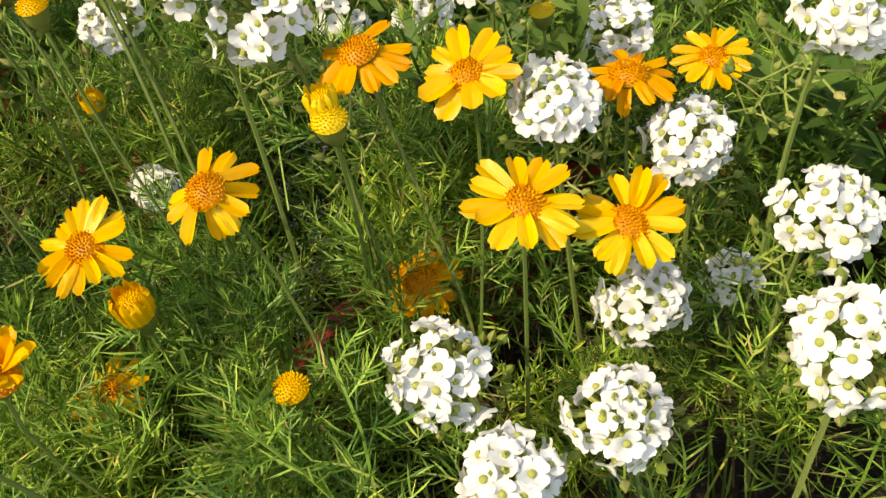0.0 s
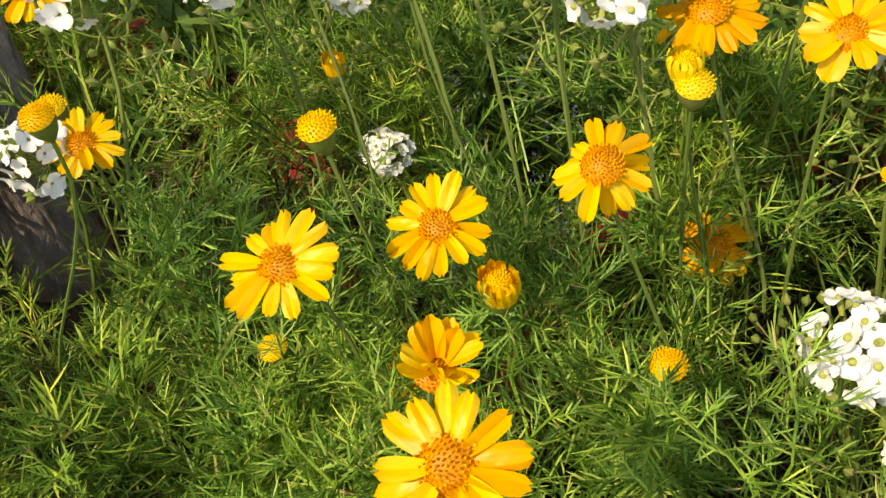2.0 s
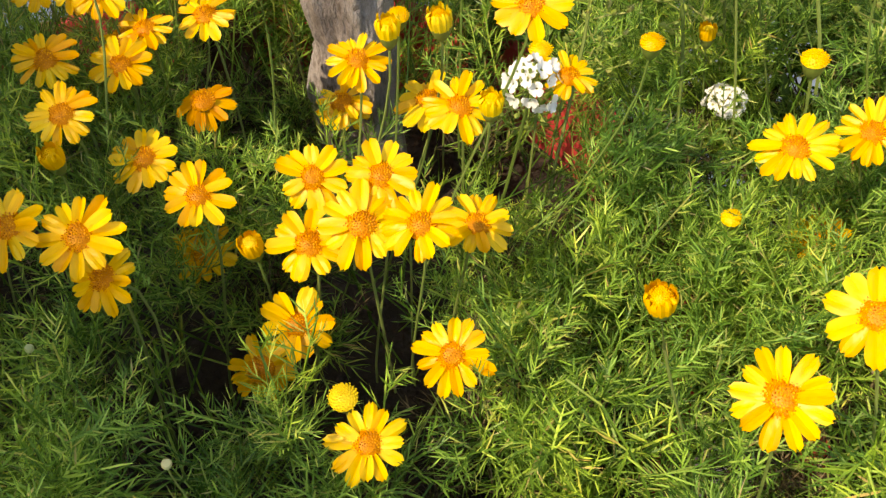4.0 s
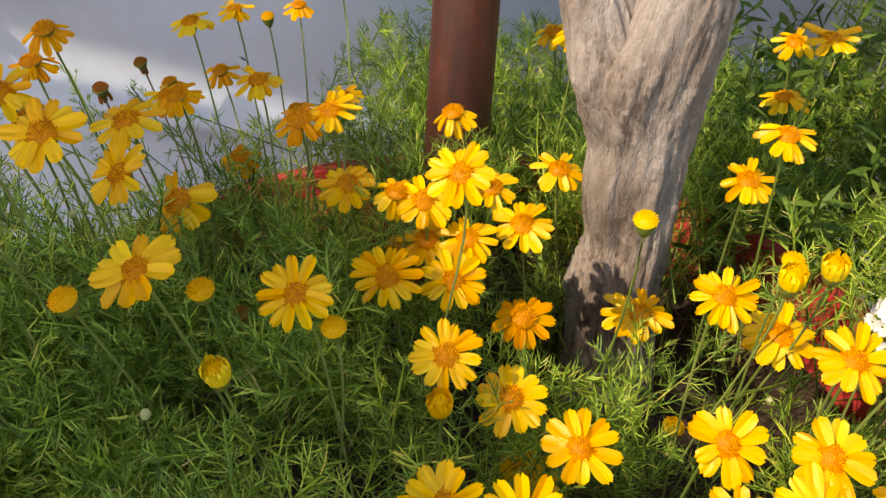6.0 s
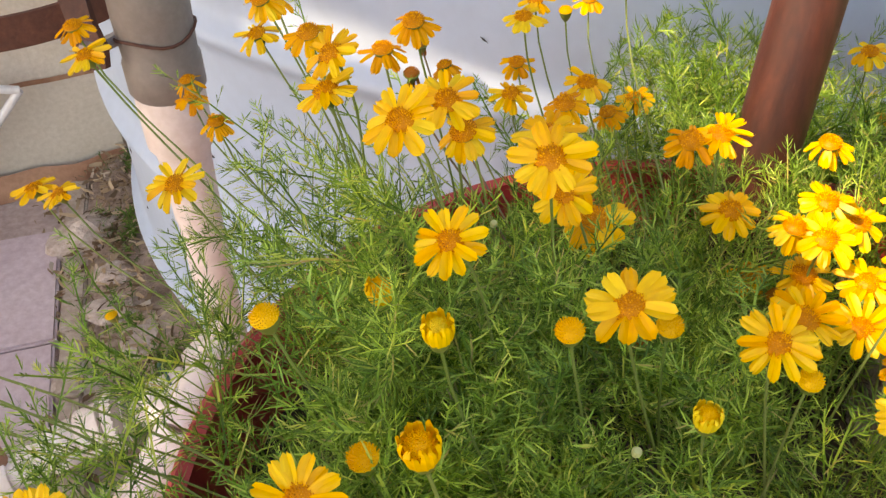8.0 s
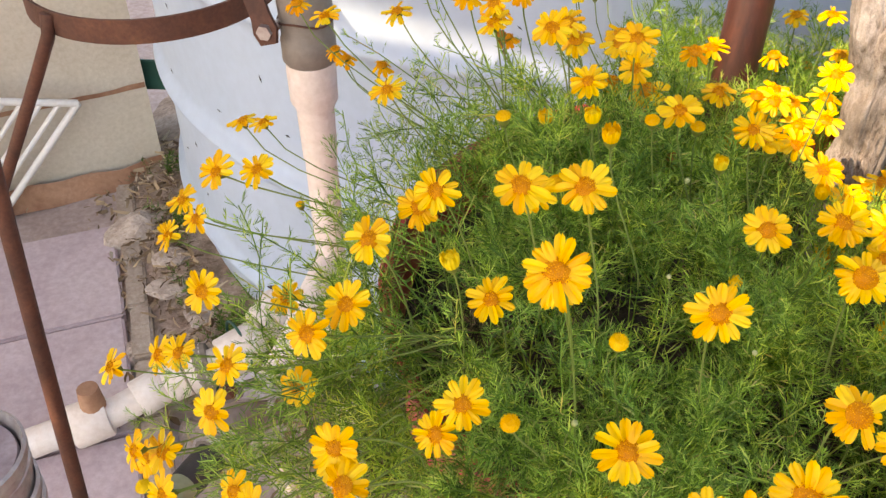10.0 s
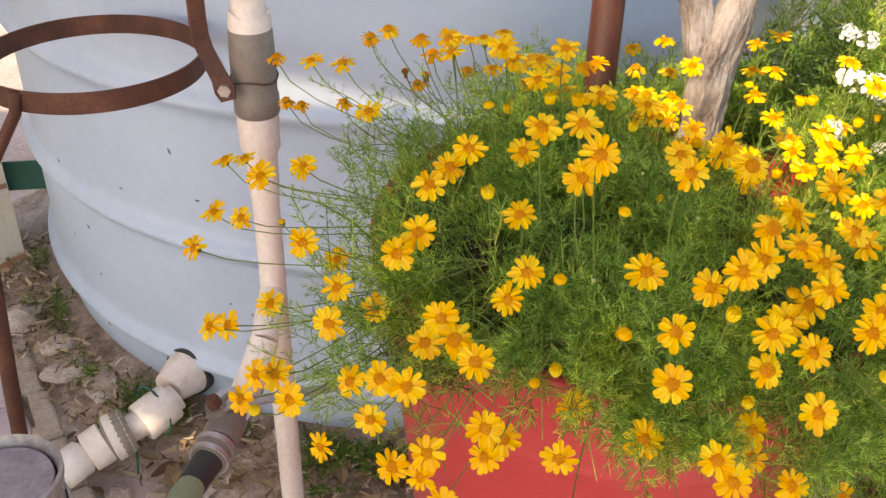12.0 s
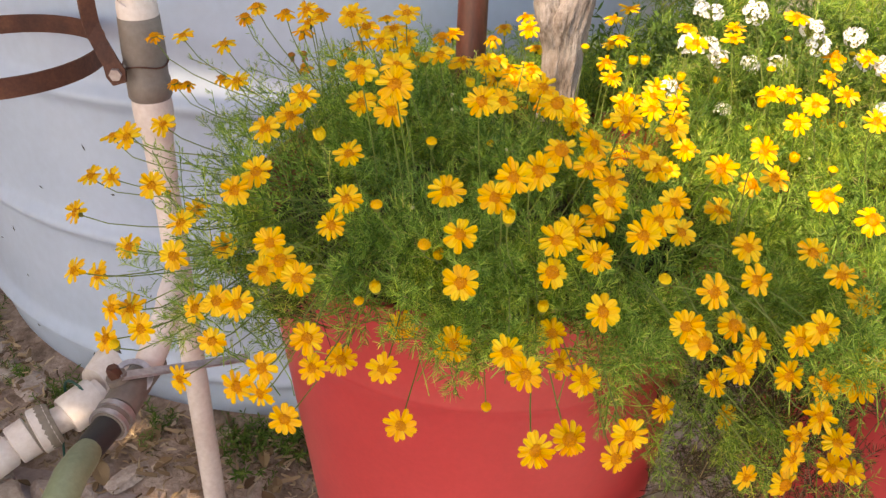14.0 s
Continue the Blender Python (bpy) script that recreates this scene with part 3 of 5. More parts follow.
# flower heads, millimetres
daisies_a = [
    (-191, 206, -10), (-194, 326, 8), (-140, 71, 17), (-140, 108, -10), (-140, 169, 42), (-124, 175, 74), (-170, 201, 27), (-176, 324, 11),
    (-142, 331, 105), (-135, 389, 37), (-155, 414, 29), (-77, 13, 9), (-101, 29, 14), (-64, 33, -49), (-90, 35, 10), (-120, 54, -30),
    (-75, 72, 85), (-100, 76, 34), (-63, 125, 38), (-90, 161, 91), (-106, 296, 116), (-88, 343, 61), (-67, 373, 111), (-96, 399, 75),
    (-3, -18, 51), (-13, -8, -22), (-26, -4, 12), (-20, -2, 42), (-40, 15, 24), (-54, 31, 55),
]
daisies_b = [
    (-50, 44, 72), (-15, 55, 91), (-30, 66, 42), (-3, 71, 97), (-57, 271, 85), (-18, 313, 133), (-47, 331, 133), (-11, 360, 103),
    (-33, 489, 21), (41, -34, 38), (42, -29, 11), (9, -23, 6), (19, -20, -39), (5, -18, -19), (34, -13, 67), (22, -1, 72),
    (14, 12, 77), (54, 12, -14), (51, 26, 82), (4, 28, 46), (58, 83, 105), (2, 89, 120), (25, 111, 135), (13, 122, 116),
    (46, 246, 151), (56, 270, 135), (50, 272, 143), (8, 275, 136), (5, 286, 143), (6, 353, 122),
]
daisies_c = [
    (42, 369, 87), (33, 415, 98), (19, 457, 50), (20, 483, 72), (41, 518, 60), (55, 550, 57), (96, -30, -34), (85, -20, 4),
    (95, 16, 12), (93, 23, 178), (61, 29, 99), (89, 51, 150), (67, 86, 163), (91, 89, 165), (61, 148, 116), (72, 215, 140),
    (118, 220, 128), (91, 236, 156), (91, 260, 127), (97, 276, 107), (78, 288, 127), (74, 326, 115), (119, 327, 109), (68, 372, 58),
    (66, 405, 77), (74, 422, 53), (79, 472, 32), (177, -84, -4), (159, -62, 50), (171, -60, 33),
]
daisies_d = [
    (132, -50, 89), (131, -41, 115), (160, -32, 146), (129, -28, 30), (151, -17, 126), (176, -11, 140), (124, 12, 114), (144, 34, 164),
    (164, 144, 120), (155, 231, 117), (165, 273, 89), (168, 309, 93), (158, 311, 94), (166, 316, 70), (137, 320, 88), (149, 330, 54),
    (128, 334, 109), (170, 349, 79), (166, 362, 96), (230, -83, 8), (226, -78, -15), (199, -70, -8), (208, -46, 18), (218, -30, 57),
    (186, -28, 83), (190, -19, 32), (239, -17, 102), (189, -15, 97), (213, -14, 85), (198, -11, 3),
]
daisies_e = [
    (200, -1, 95), (222, 8, 111), (221, 23, 90), (226, 31, 113), (212, 33, 122), (194, 33, 133), (221, 75, 118), (198, 102, 136),
    (192, 141, 132), (224, 188, 83), (204, 188, 99), (222, 189, 97), (231, 231, 74), (193, 236, 97), (210, 242, 77), (214, 249, 29),
    (191, 267, 135), (183, 285, 80), (205, 293, 61), (184, 305, 82), (200, 320, 79), (239, 343, 23), (183, 351, 71), (205, 381, 62),
    (202, 435, 95), (218, 467, 52), (185, 502, 63), (206, 545, 3), (275, -50, 49), (277, -44, 81),
]
daisies_f = [
    (265, -43, 56), (299, -27, 46), (253, 8, 98), (263, 15, 107), (276, 36, 74), (285, 39, -76), (251, 60, 117), (261, 64, 106),
    (270, 72, 131), (241, 80, 134), (297, 166, 56), (248, 207, 24), (264, 208, 47), (288, 211, 88), (272, 211, 79), (291, 224, 94),
    (268, 232, 84), (267, 287, 86), (287, 296, 65), (244, 327, 38), (287, 367, 96), (278, 376, 69), (296, 457, 61), (296, 462, 86),
    (350, -57, 1), (354, -46, 16), (347, -43, -46), (333, -41, 19), (334, -41, 45), (349, -41, -72),
]
daisies_g = [
    (346, -40, 54), (303, -39, 23), (352, -33, -36), (312, -32, 35), (327, -29, -77), (309, -20, 74), (308, 11, -29), (319, 30, 67),
    (325, 53, 125), (341, 60, -102), (308, 78, 100), (346, 79, 93), (333, 82, 87), (322, 108, 52), (314, 192, 62), (306, 204, 97),
    (315, 228, 75), (327, 253, 129), (303, 270, 83), (333, 305, 72), (346, 360, 108), (303, 420, 108), (376, -45, 12), (384, -35, 28),
    (381, -30, -45), (402, -20, -80), (388, -20, -77), (367, -5, 68), (388, 0, 46), (360, 26, 66),
]
daisies_h = [
    (371, 49, 95), (405, 50, 78), (388, 164, 97), (406, 181, 105), (400, 262, 82), (418, 276, 32), (383, 335, 106), (391, 359, 109),
    (425, 120, 118), (443, 215, 100), (425, 282, 74), (457, 284, 90), (427, 311, 134), (475, 327, 95), (516, 293, 84), (535, 300, 75),
    (501, 319, 95), (482, 322, 32), (531, 342, 82), (549, 374, 67),
]
DAISIES = daisies_a + daisies_b + daisies_c + daisies_d + daisies_e + daisies_f + daisies_g + daisies_h
buds_a = [
    (-141, 298, -38), (-105, 30, -17), (38, 90, 115), (37, 181, 134), (52, 214, 116), (35, 489, 66), (111, -20, 96), (80, 0, 52),
    (69, 3, 40), (119, 27, 60), (80, 27, 97), (114, 44, 133), (93, 143, 155), (68, 166, 112), (79, 188, 136), (106, 206, 129),
    (149, -59, 7), (158, -38, 124), (157, 150, 84), (142, 207, 109), (165, 229, 109), (128, 230, 115), (183, -21, 53), (211, 25, 96),
    (194, 224, 90), (257, -12, 69), (289, 175, 62), (254, 213, 73), (292, 239, 62), (282, 275, 105),
]
buds_b = [
    (241, 281, 116), (283, 284, 105), (295, 287, 101), (260, 297, 13), (317, 246, 102), (358, 270, 109), (323, 312, 77), (363, 95, 100),
    (394, 100, 90), (363, 177, 107), (388, 267, 49), (404, 284, 97), (380, 354, 59), (471, 269, 52), (438, 274, 65), (420, 303, 118),
    (473, 310, 89), (471, 313, 90), (508, 366, 84),
]
BUDS = buds_a + buds_b
CLOSED_BUDS = [(265, 136, 88)]
HALF_OPEN = [(433, 243, 80)]
alyssum_a = [
    (321, 301, 72), (338, 318, 109), (399, 334, 133), (364, 337, 100), (390, 351, 32), (382, 370, 77), (370, 420, 73), (396, 448, 98),
    (395, 500, 87), (446, 318, 123), (457, 323, 107), (431, 420, 54), (459, 420, 55), (518, 255, 53), (538, 265, 62), (505, 268, 65),
    (539, 303, 53), (518, 322, 88), (498, 350, 106), (527, 377, 73), (573, 270, 81), (573, 310, 73), (557, 324, 41), (572, 330, 105),
    (546, 335, 70),
]
ALYSSUM = alyssum_a


# ---- flowers ----
def petal_mesh(seed, length=0.0086, width=0.0038):
    """One ray petal along +x: two ridges, a blunt notched tip, a little droop."""
    rng = random.Random(seed)
    bm = bmesh.new()
    droop, cup = rng.uniform(-0.0018, 0.0009), rng.uniform(-0.0005, 0.0008)
    prof = (0.62, 0.86, 1.0, 1.02, 0.9, 0.52)
    along = (0.0, 0.25, 0.5, 0.72, 0.9, 1.0)
    tips = (-0.0003, 0.0004, -0.0004, 0.0004, -0.0002)
    rows = []
    for i, (t, wid) in enumerate(zip(along, prof)):
        row = []
        for j in range(5):
            s = j / 2 - 1
            x = 0.0034 + t * length + ((tips[j] + rng.uniform(-1e-4, 1e-4)) if i == 5 else 0)
            y = s * width / 2 * wid + 0.0004 * math.sin(seed * 1.7) * t * t
            z = cup * s * s * 2 + droop * t * t + (0.0003 if j in (1, 3) else -0.0003 if j == 2 else 0) * min(1, 2 * t)
            row.append(bm.verts.new((x, y, z + 0.0007)))
        rows.append(row)
    for p, q in zip(rows, rows[1:]):
        for j in range(4):
            bm.faces.new((p[j], q[j], q[j + 1], p[j + 1]))
    return mesh_of("petal", bm, PETAL)


def disc_mesh(seed, r=0.0047, high=0.0027, count=135):
    """The domed eye: florets in a spiral."""
    rng = random.Random(seed)
    bm = lathe([(0.0, high * 0.9), (r * 0.5, high * 0.72), (r * 0.85, high * 0.3), (r, -0.0002), (r * 0.7, -0.0014), (0.0, -0.0018)], 14)
    for k in range(count):
        q = math.sqrt((k + 0.5) / count)
        a = k * 2.39996
        z = high * (1 - q * q) * 0.9
        c = Vector((r * q * math.cos(a), r * q * math.sin(a), z))
        d = Vector((math.cos(a) * q * 0.9, math.sin(a) * q * 0.9, 1)).normalized()
        u = d.orthogonal().normalized()
        v = d.cross(u)
        w, l = 0.00019 + 0.00008 * rng.random(), rng.uniform(0.0004, 0.0009)
        ring = [bm.verts.new(c + w * (math.cos(b) * u + math.sin(b) * v)) for b in (0, 2.1, 4.2)]
        mid = [bm.verts.new(c + d * l * 0.8 + 1.25 * w * (math.cos(b) * u + math.sin(b) * v)) for b in (0, 2.1, 4.2)]
        top = bm.verts.new(c + d * l)
        for j in range(3):
            bm.faces.new((ring[j], ring[(j + 1) % 3], mid[(j + 1) % 3], mid[j]))
            bm.faces.new((mid[j], mid[(j + 1) % 3], top))
    return mesh_of("disc", bm, DISC, False)


def calyx_mesh():
    return mesh_of("calyx", lathe([(0.0, -0.0075), (0.0009, -0.0072), (0.0022, -0.005), (0.0036, -0.0022), (0.0046, -0.0004), (0.0035, 0.0002), (0.0, 0.0003)], 12), CALYX)


PETALS = [petal_mesh(k, 0.0083 + 0.0005 * (k % 3 - 1), 0.0039 + 0.0002 * (k % 4 - 1)) for k in range(12)]
DISCS = [disc_mesh(k) for k in range(3)]
CUP = calyx_mesh()
CLOSED = leafy("closed_bud_green", [(0.0, (0.3, 0.36, 0.14)), (1.0, (0.5, 0.5, 0.26))], 0.15, True)
WITHER = leafy("withered_petal", [(0.0, (0.3, 0.1, 0.01)), (1.0, (0.45, 0.18, 0.02))], 0.15, True)
# deeper orange: old heads, and shade put into the colour of back ones
AGED_SHADED = leafy("aged_and_shaded_petal", [(0.0, (0.78, 0.3, 0.0)), (1.0, (0.88, 0.45, 0.0))], 0.25, True, 0.5, 0.4)
AGED_SHADED_PETALS = [petal_mesh(60 + k, 0.008, 0.0036) for k in range(5)]
for me in AGED_SHADED_PETALS:
    me.materials[0] = AGED_SHADED
DRYPETAL = petal_mesh(40)
DRYPETAL.materials[0] = WITHER
DRYDISC = disc_mesh(9, 0.004, 0.003)
DRYDISC.materials[0] = WITHER


def mid_of(p):
    return Vector((0.165, 0.21, 0.0)) if p.x < 0.36 else Vector((0.55, 0.24, 0.0))


def facing(p, rng):
    """Which way a head looks: up at the back, outward and forward at the front, low ones lean over."""
    out = p - mid_of(p)
    out.z = 0
    y = p.y
    lift = np.interp(y, [-0.08, 0.03, 0.12, 0.24, 0.33, 0.5], [34, 44, 52, 62, 76, 82])
    lift -= max(0.0, 0.03 - p.z) * 260
    if p.x > 0.36:
        lift = max(lift, 58)
    lift = radians(lift + rng.uniform(-9, 9))
    flat = Vector((0, -1, 0)) + out * (2.2 if p.z > 0.03 else 4.0) + Vector((rng.uniform(-0.35, 0.35), 0, 0))
    flat.z = 0
    flat.normalize()
    return flat * math.cos(lift) + Vector((0, 0, math.sin(lift)))


def root_of(p, rng):
    """Where a head's stalk leaves the leaves below it."""
    c = mid_of(p)
    back = Vector((c.x - p.x, c.y - p.y, 0))
    hang = max(0.0, 0.05 - p.z) + max(0.0, 0.04 - p.y) * 0.7
    reach = min(back.length, 0.012 + 0.55 * hang + rng.uniform(0, 0.012))
    if back.length > 1e-4:
        back.normalize()
    r = p + back * reach + Vector((rng.uniform(-0.012, 0.012), rng.uniform(-0.004, 0.014), 0))
    r.z = max(p.z - rng.uniform(0.08, 0.11), -0.045)
    if p.x < 0.0 or (p.x < 0.18 and p.y > 0.36):
        r = c + (p - c) * min(0.85, 0.155 / max(0.01, Vector((p.x - c.x, p.y - c.y)).length))
        r.z = min(p.z - 0.02, rng.uniform(0.0, 0.05))
    if p.y < 0.06:
        r.z = max(r.z, min(0.045, p.z + 0.03))
    return r


def stem(root, axis, foot, r, mat, label=""):
    """A bending stalk from the head's underside to its foot, in the head's own space."""
    inv = root.matrix_world.inverted()
    top = root.matrix_world @ Vector((0, 0, -0.006))
    down = top - axis * (0.018 + 0.25 * (foot - top).length * (0.6 if (foot - top).length > 0.08 else 0.0))
    pts = []
    for k in range(8):
        t = k / 7
        pts.append(inv @ ((1 - t) ** 3 * top + 3 * t * (1 - t) ** 2 * down + 3 * t * t * (1 - t) * (foot + Vector((0, 0, 0.02))) + t ** 3 * foot))
    return part("stalk", tube(pts, [r * 1.1] + [r] * 7, 5, None, False), mat, root, label)


def head_pose(root, p, axis, spin, size):
    q = axis.to_track_quat("Z", "Y")
    root.matrix_world = Matrix.LocRotScale(p, q @ Euler((0, 0, spin)).to_quaternion(), (size, size, size))


OLD_HEADS = [(477, 327, 96), (531, 343, 81), (484, 323, 32), (205, 292, 62), (151, 331, 56), (168, 321, 64)]


def daisy(p, rng, n, lift=0.0):
    axis = facing(p, rng)
    size = rng.uniform(0.84, 1.0)
    if lift:
        axis, size = Vector((0.35, -0.05, 1)).normalized(), 0.85
    root = thing("daisy", p, "yellow daisy with notched petals and an orange eye", "flower", "daisies")
    head_pose(root, p, axis, rng.uniform(0, 6.3), size)
    sag = float(np.interp(p.y, [0.26, 0.36], [0.0, 0.3])) if p.x < 0.3 else 0.0
    if rng.random() < 0.06:
        sag += 0.5
    sag -= lift
    # old heads, plus back heads whose orange stands in for backlit shade
    aged_shaded = any((p - Vector(q) / 1000).length < 0.004 for q in OLD_HEADS) or (p.x < 0.12 and p.y > 0.3 and rng.random() < 0.7)
    if aged_shaded:
        sag += 0.35
    count = rng.choice((10, 11, 12, 12, 13, 13, 13, 14))
    for k in range(count):
        ob = new("petal", AGED_SHADED_PETALS[rng.randrange(5)] if aged_shaded else PETALS[rng.randrange(12)])
        ob.parent = root
        a = 2 * math.pi * k / count + rng.uniform(-0.1, 0.1)
        s = rng.uniform(0.9, 1.06)
        ob.matrix_basis = Euler((rng.uniform(-0.2, 0.2), rng.uniform(-0.14, 0.2) + (sag * rng.uniform(0.5, 1.3) if sag > 0 else sag * rng.uniform(0.8, 1.1)), a)).to_matrix().to_4x4() @ Matrix.Diagonal((s, s * min(1.25, 12.5 / count), s, 1))
        ob.location.z = 0.0004 * (k % 2)
    ob = new("disc", DISCS[n % 3])
    ob.parent = root
    ob = new("calyx", CUP)
    ob.parent = root
    stem(root, axis, root_of(p, rng), 0.00052, STALK)
    return root


BUDS_MESH = []
for k in range(3):
    b = lathe([(0.0, -0.008), (0.0011, -0.0076), (0.0028, -0.005), (0.0038, -0.002), (0.0039, -0.0006), (0.0, -0.0004)], 12)
    BUDS_MESH.append(mesh_of("cup", b, CALYX))


def bud_top(seed):
    """Furled petals standing round a closed eye."""
    rng = random.Random(seed)
    bm = bmesh.new()
    for k in range(27):
        ring = 0 if k < 13 else 1 if k < 22 else 2
        a = 2 * math.pi * k / (13, 9, 5)[ring] + rng.uniform(-0.12, 0.12)
        f = (1.0, 0.68, 0.34)[ring]
        l = rng.uniform(0.0048, 0.0068) * (1.0, 0.82, 0.62)[ring]
        t = Vector((-math.sin(a), math.cos(a), 0))
        o = Vector((math.cos(a), math.sin(a), 0))
        rows = []
        for r, z, w in ((0.0036, -0.001, 0.0009), (0.0042, 0.4 * l, 0.00115), (0.0042, 0.78 * l, 0.00095), (0.0036 + 0.0007 * rng.uniform(-1, 1), l, 0.0003)):
            rows.append([bm.verts.new(o * r * f + t * w * s + Vector((0, 0, z)) + (o * 0.00045 if s == 0 else Vector())) for s in (-1, 0, 1)])
        for p, q in zip(rows, rows[1:]):
            for j in range(2):
                bm.faces.new((p[j], p[j + 1], q[j + 1], q[j]))
    lathe([(0.0039, -0.001), (0.0039, 0.0012), (0.0036, 0.0026), (0.0024, 0.0032), (0.0, 0.0034)], 14, bm)
    return mesh_of("furled_petals", bm, BUDM)


BUD_TOPS = [bud_top(k) for k in range(3)]
BUTTONS = [disc_mesh(20 + k, 0.0043, 0.0028, 110) for k in range(2)]
for me in BUTTONS:
    me.materials[0] = BUDM


def bud(p, rng, n):
    axis = facing(p, rng)
    axis = (axis * 0.6 + Vector((0, 0, 0.8))).normalized()
    root = thing("daisy_bud", p, "half-open yellow daisy bud on a green stalk", "flower bud", "daisy buds")
    head_pose(root, p, axis, rng.uniform(0, 6.3), rng.uniform(0.72, 0.95))
    top = ("closed_eye", BUTTONS[n % 2]) if n % 5 in (0, 1, 3) else ("furled_petals", BUD_TOPS[n % 3])
    for name, me in (("cup", BUDS_MESH[n % 3]), top):
        ob = new(name, me)
        ob.parent = root
    if top[0] == "furled_petals":
        ob = new("closed_eye", BUTTONS[n % 2])
        ob.parent = root
        ob.matrix_basis = Matrix.LocRotScale(Vector((0, 0, 0.0026)), None, (0.84, 0.84, 0.9))
    stem(root, axis, root_of(p, rng), 0.00052, STALK)


def tight_bud(p, rng):
    """A small closed bud, pale green."""
    root = thing("closed_bud", p, "small pale green closed daisy bud", "flower bud", "closed buds")
    axis = Vector((rng.uniform(-0.4, 0.4), rng.uniform(-0.6, 0.2), 1)).normalized()
    head_pose(root, p, axis, 0, rng.uniform(0.35, 0.6))
    part("knob", lathe([(0.0, -0.0042), (0.0012, -0.0038), (0.0022, -0.002), (0.0024, -0.0006), (0.0018, 0.0007), (0.0, 0.0012)], 10), CLOSED, root)
    foot = p + Vector((rng.uniform(-0.01, 0.01), rng.uniform(0, 0.015), -0.05))
    stem(root, axis, foot, 0.00045, STALK)


def dry_head(p, rng):
    """A spent head with hanging brown petals."""
    root = thing("spent_daisy", p, "withered orange-brown daisy head on a dark stalk", "flower", "spent daisies")
    axis = Vector((rng.uniform(-0.2, 0.2), -0.2, 1)).normalized()
    head_pose(root, p, axis, 0, 0.9)
    for k in range(7):
        ob = new("petal", DRYPETAL)
        ob.parent = root
        ob.matrix_basis = Euler((rng.uniform(-0.3, 0.3), rng.uniform(1.2, 1.7), k * 0.9)).to_matrix().to_4x4() @ Matrix.Diagonal((0.8, 0.6, 1, 1))
    ob = new("disc", DRYDISC)
    ob.parent = root
    ob = new("calyx", CUP)
    ob.parent = root
    stem(root, axis, root_of(p, rng), 0.0006, DRYSTALK)


def floret_mesh(seed):
    """Four rounded petals, cupped at the rim."""
    rng = random.Random(seed)
    bm = bmesh.new()
    for k in range(4):
        a = k * math.pi / 2 + rng.uniform(-0.12, 0.12)
        c, s = math.cos(a), math.sin(a)
        tip = rng.uniform(-0.0003, 0.0004)
        rows = []
        for r, w, z in ((0.0003, 0.0003, -0.0006), (0.0009, 0.0010, 0.0), (0.0016, 0.00145, 0.0003), (0.0022, 0.00135, 0.0004 + tip), (0.0026, 0.0008, 0.0002 + 2 * tip)):
            rows.append([bm.verts.new((r * c - y * s, r * s + y * c, z + 0.00035 * (y / w) ** 2)) for y in (-w, -w * 0.4, w * 0.4, w)])
        for p, q in zip(rows, rows[1:]):
            for j in range(3):
                bm.faces.new((p[j], q[j], q[j + 1], p[j + 1]))
    return mesh_of("floret", bm, WHITE)


FLORETS = [floret_mesh(k) for k in range(4)]
EYES = mesh_of("eye", lathe([(0.0, 0.0006), (0.0004, 0.0005), (0.00068, 0.0001), (0.0006, -0.0006), (0.0004, -0.003), (0.0, -0.003)], 8), EYE)


POD = leafy("green_pod", [(0.0, (0.2, 0.28, 0.05)), (0.7, (0.33, 0.4, 0.09)), (1.0, (0.46, 0.42, 0.16))], 0.25)


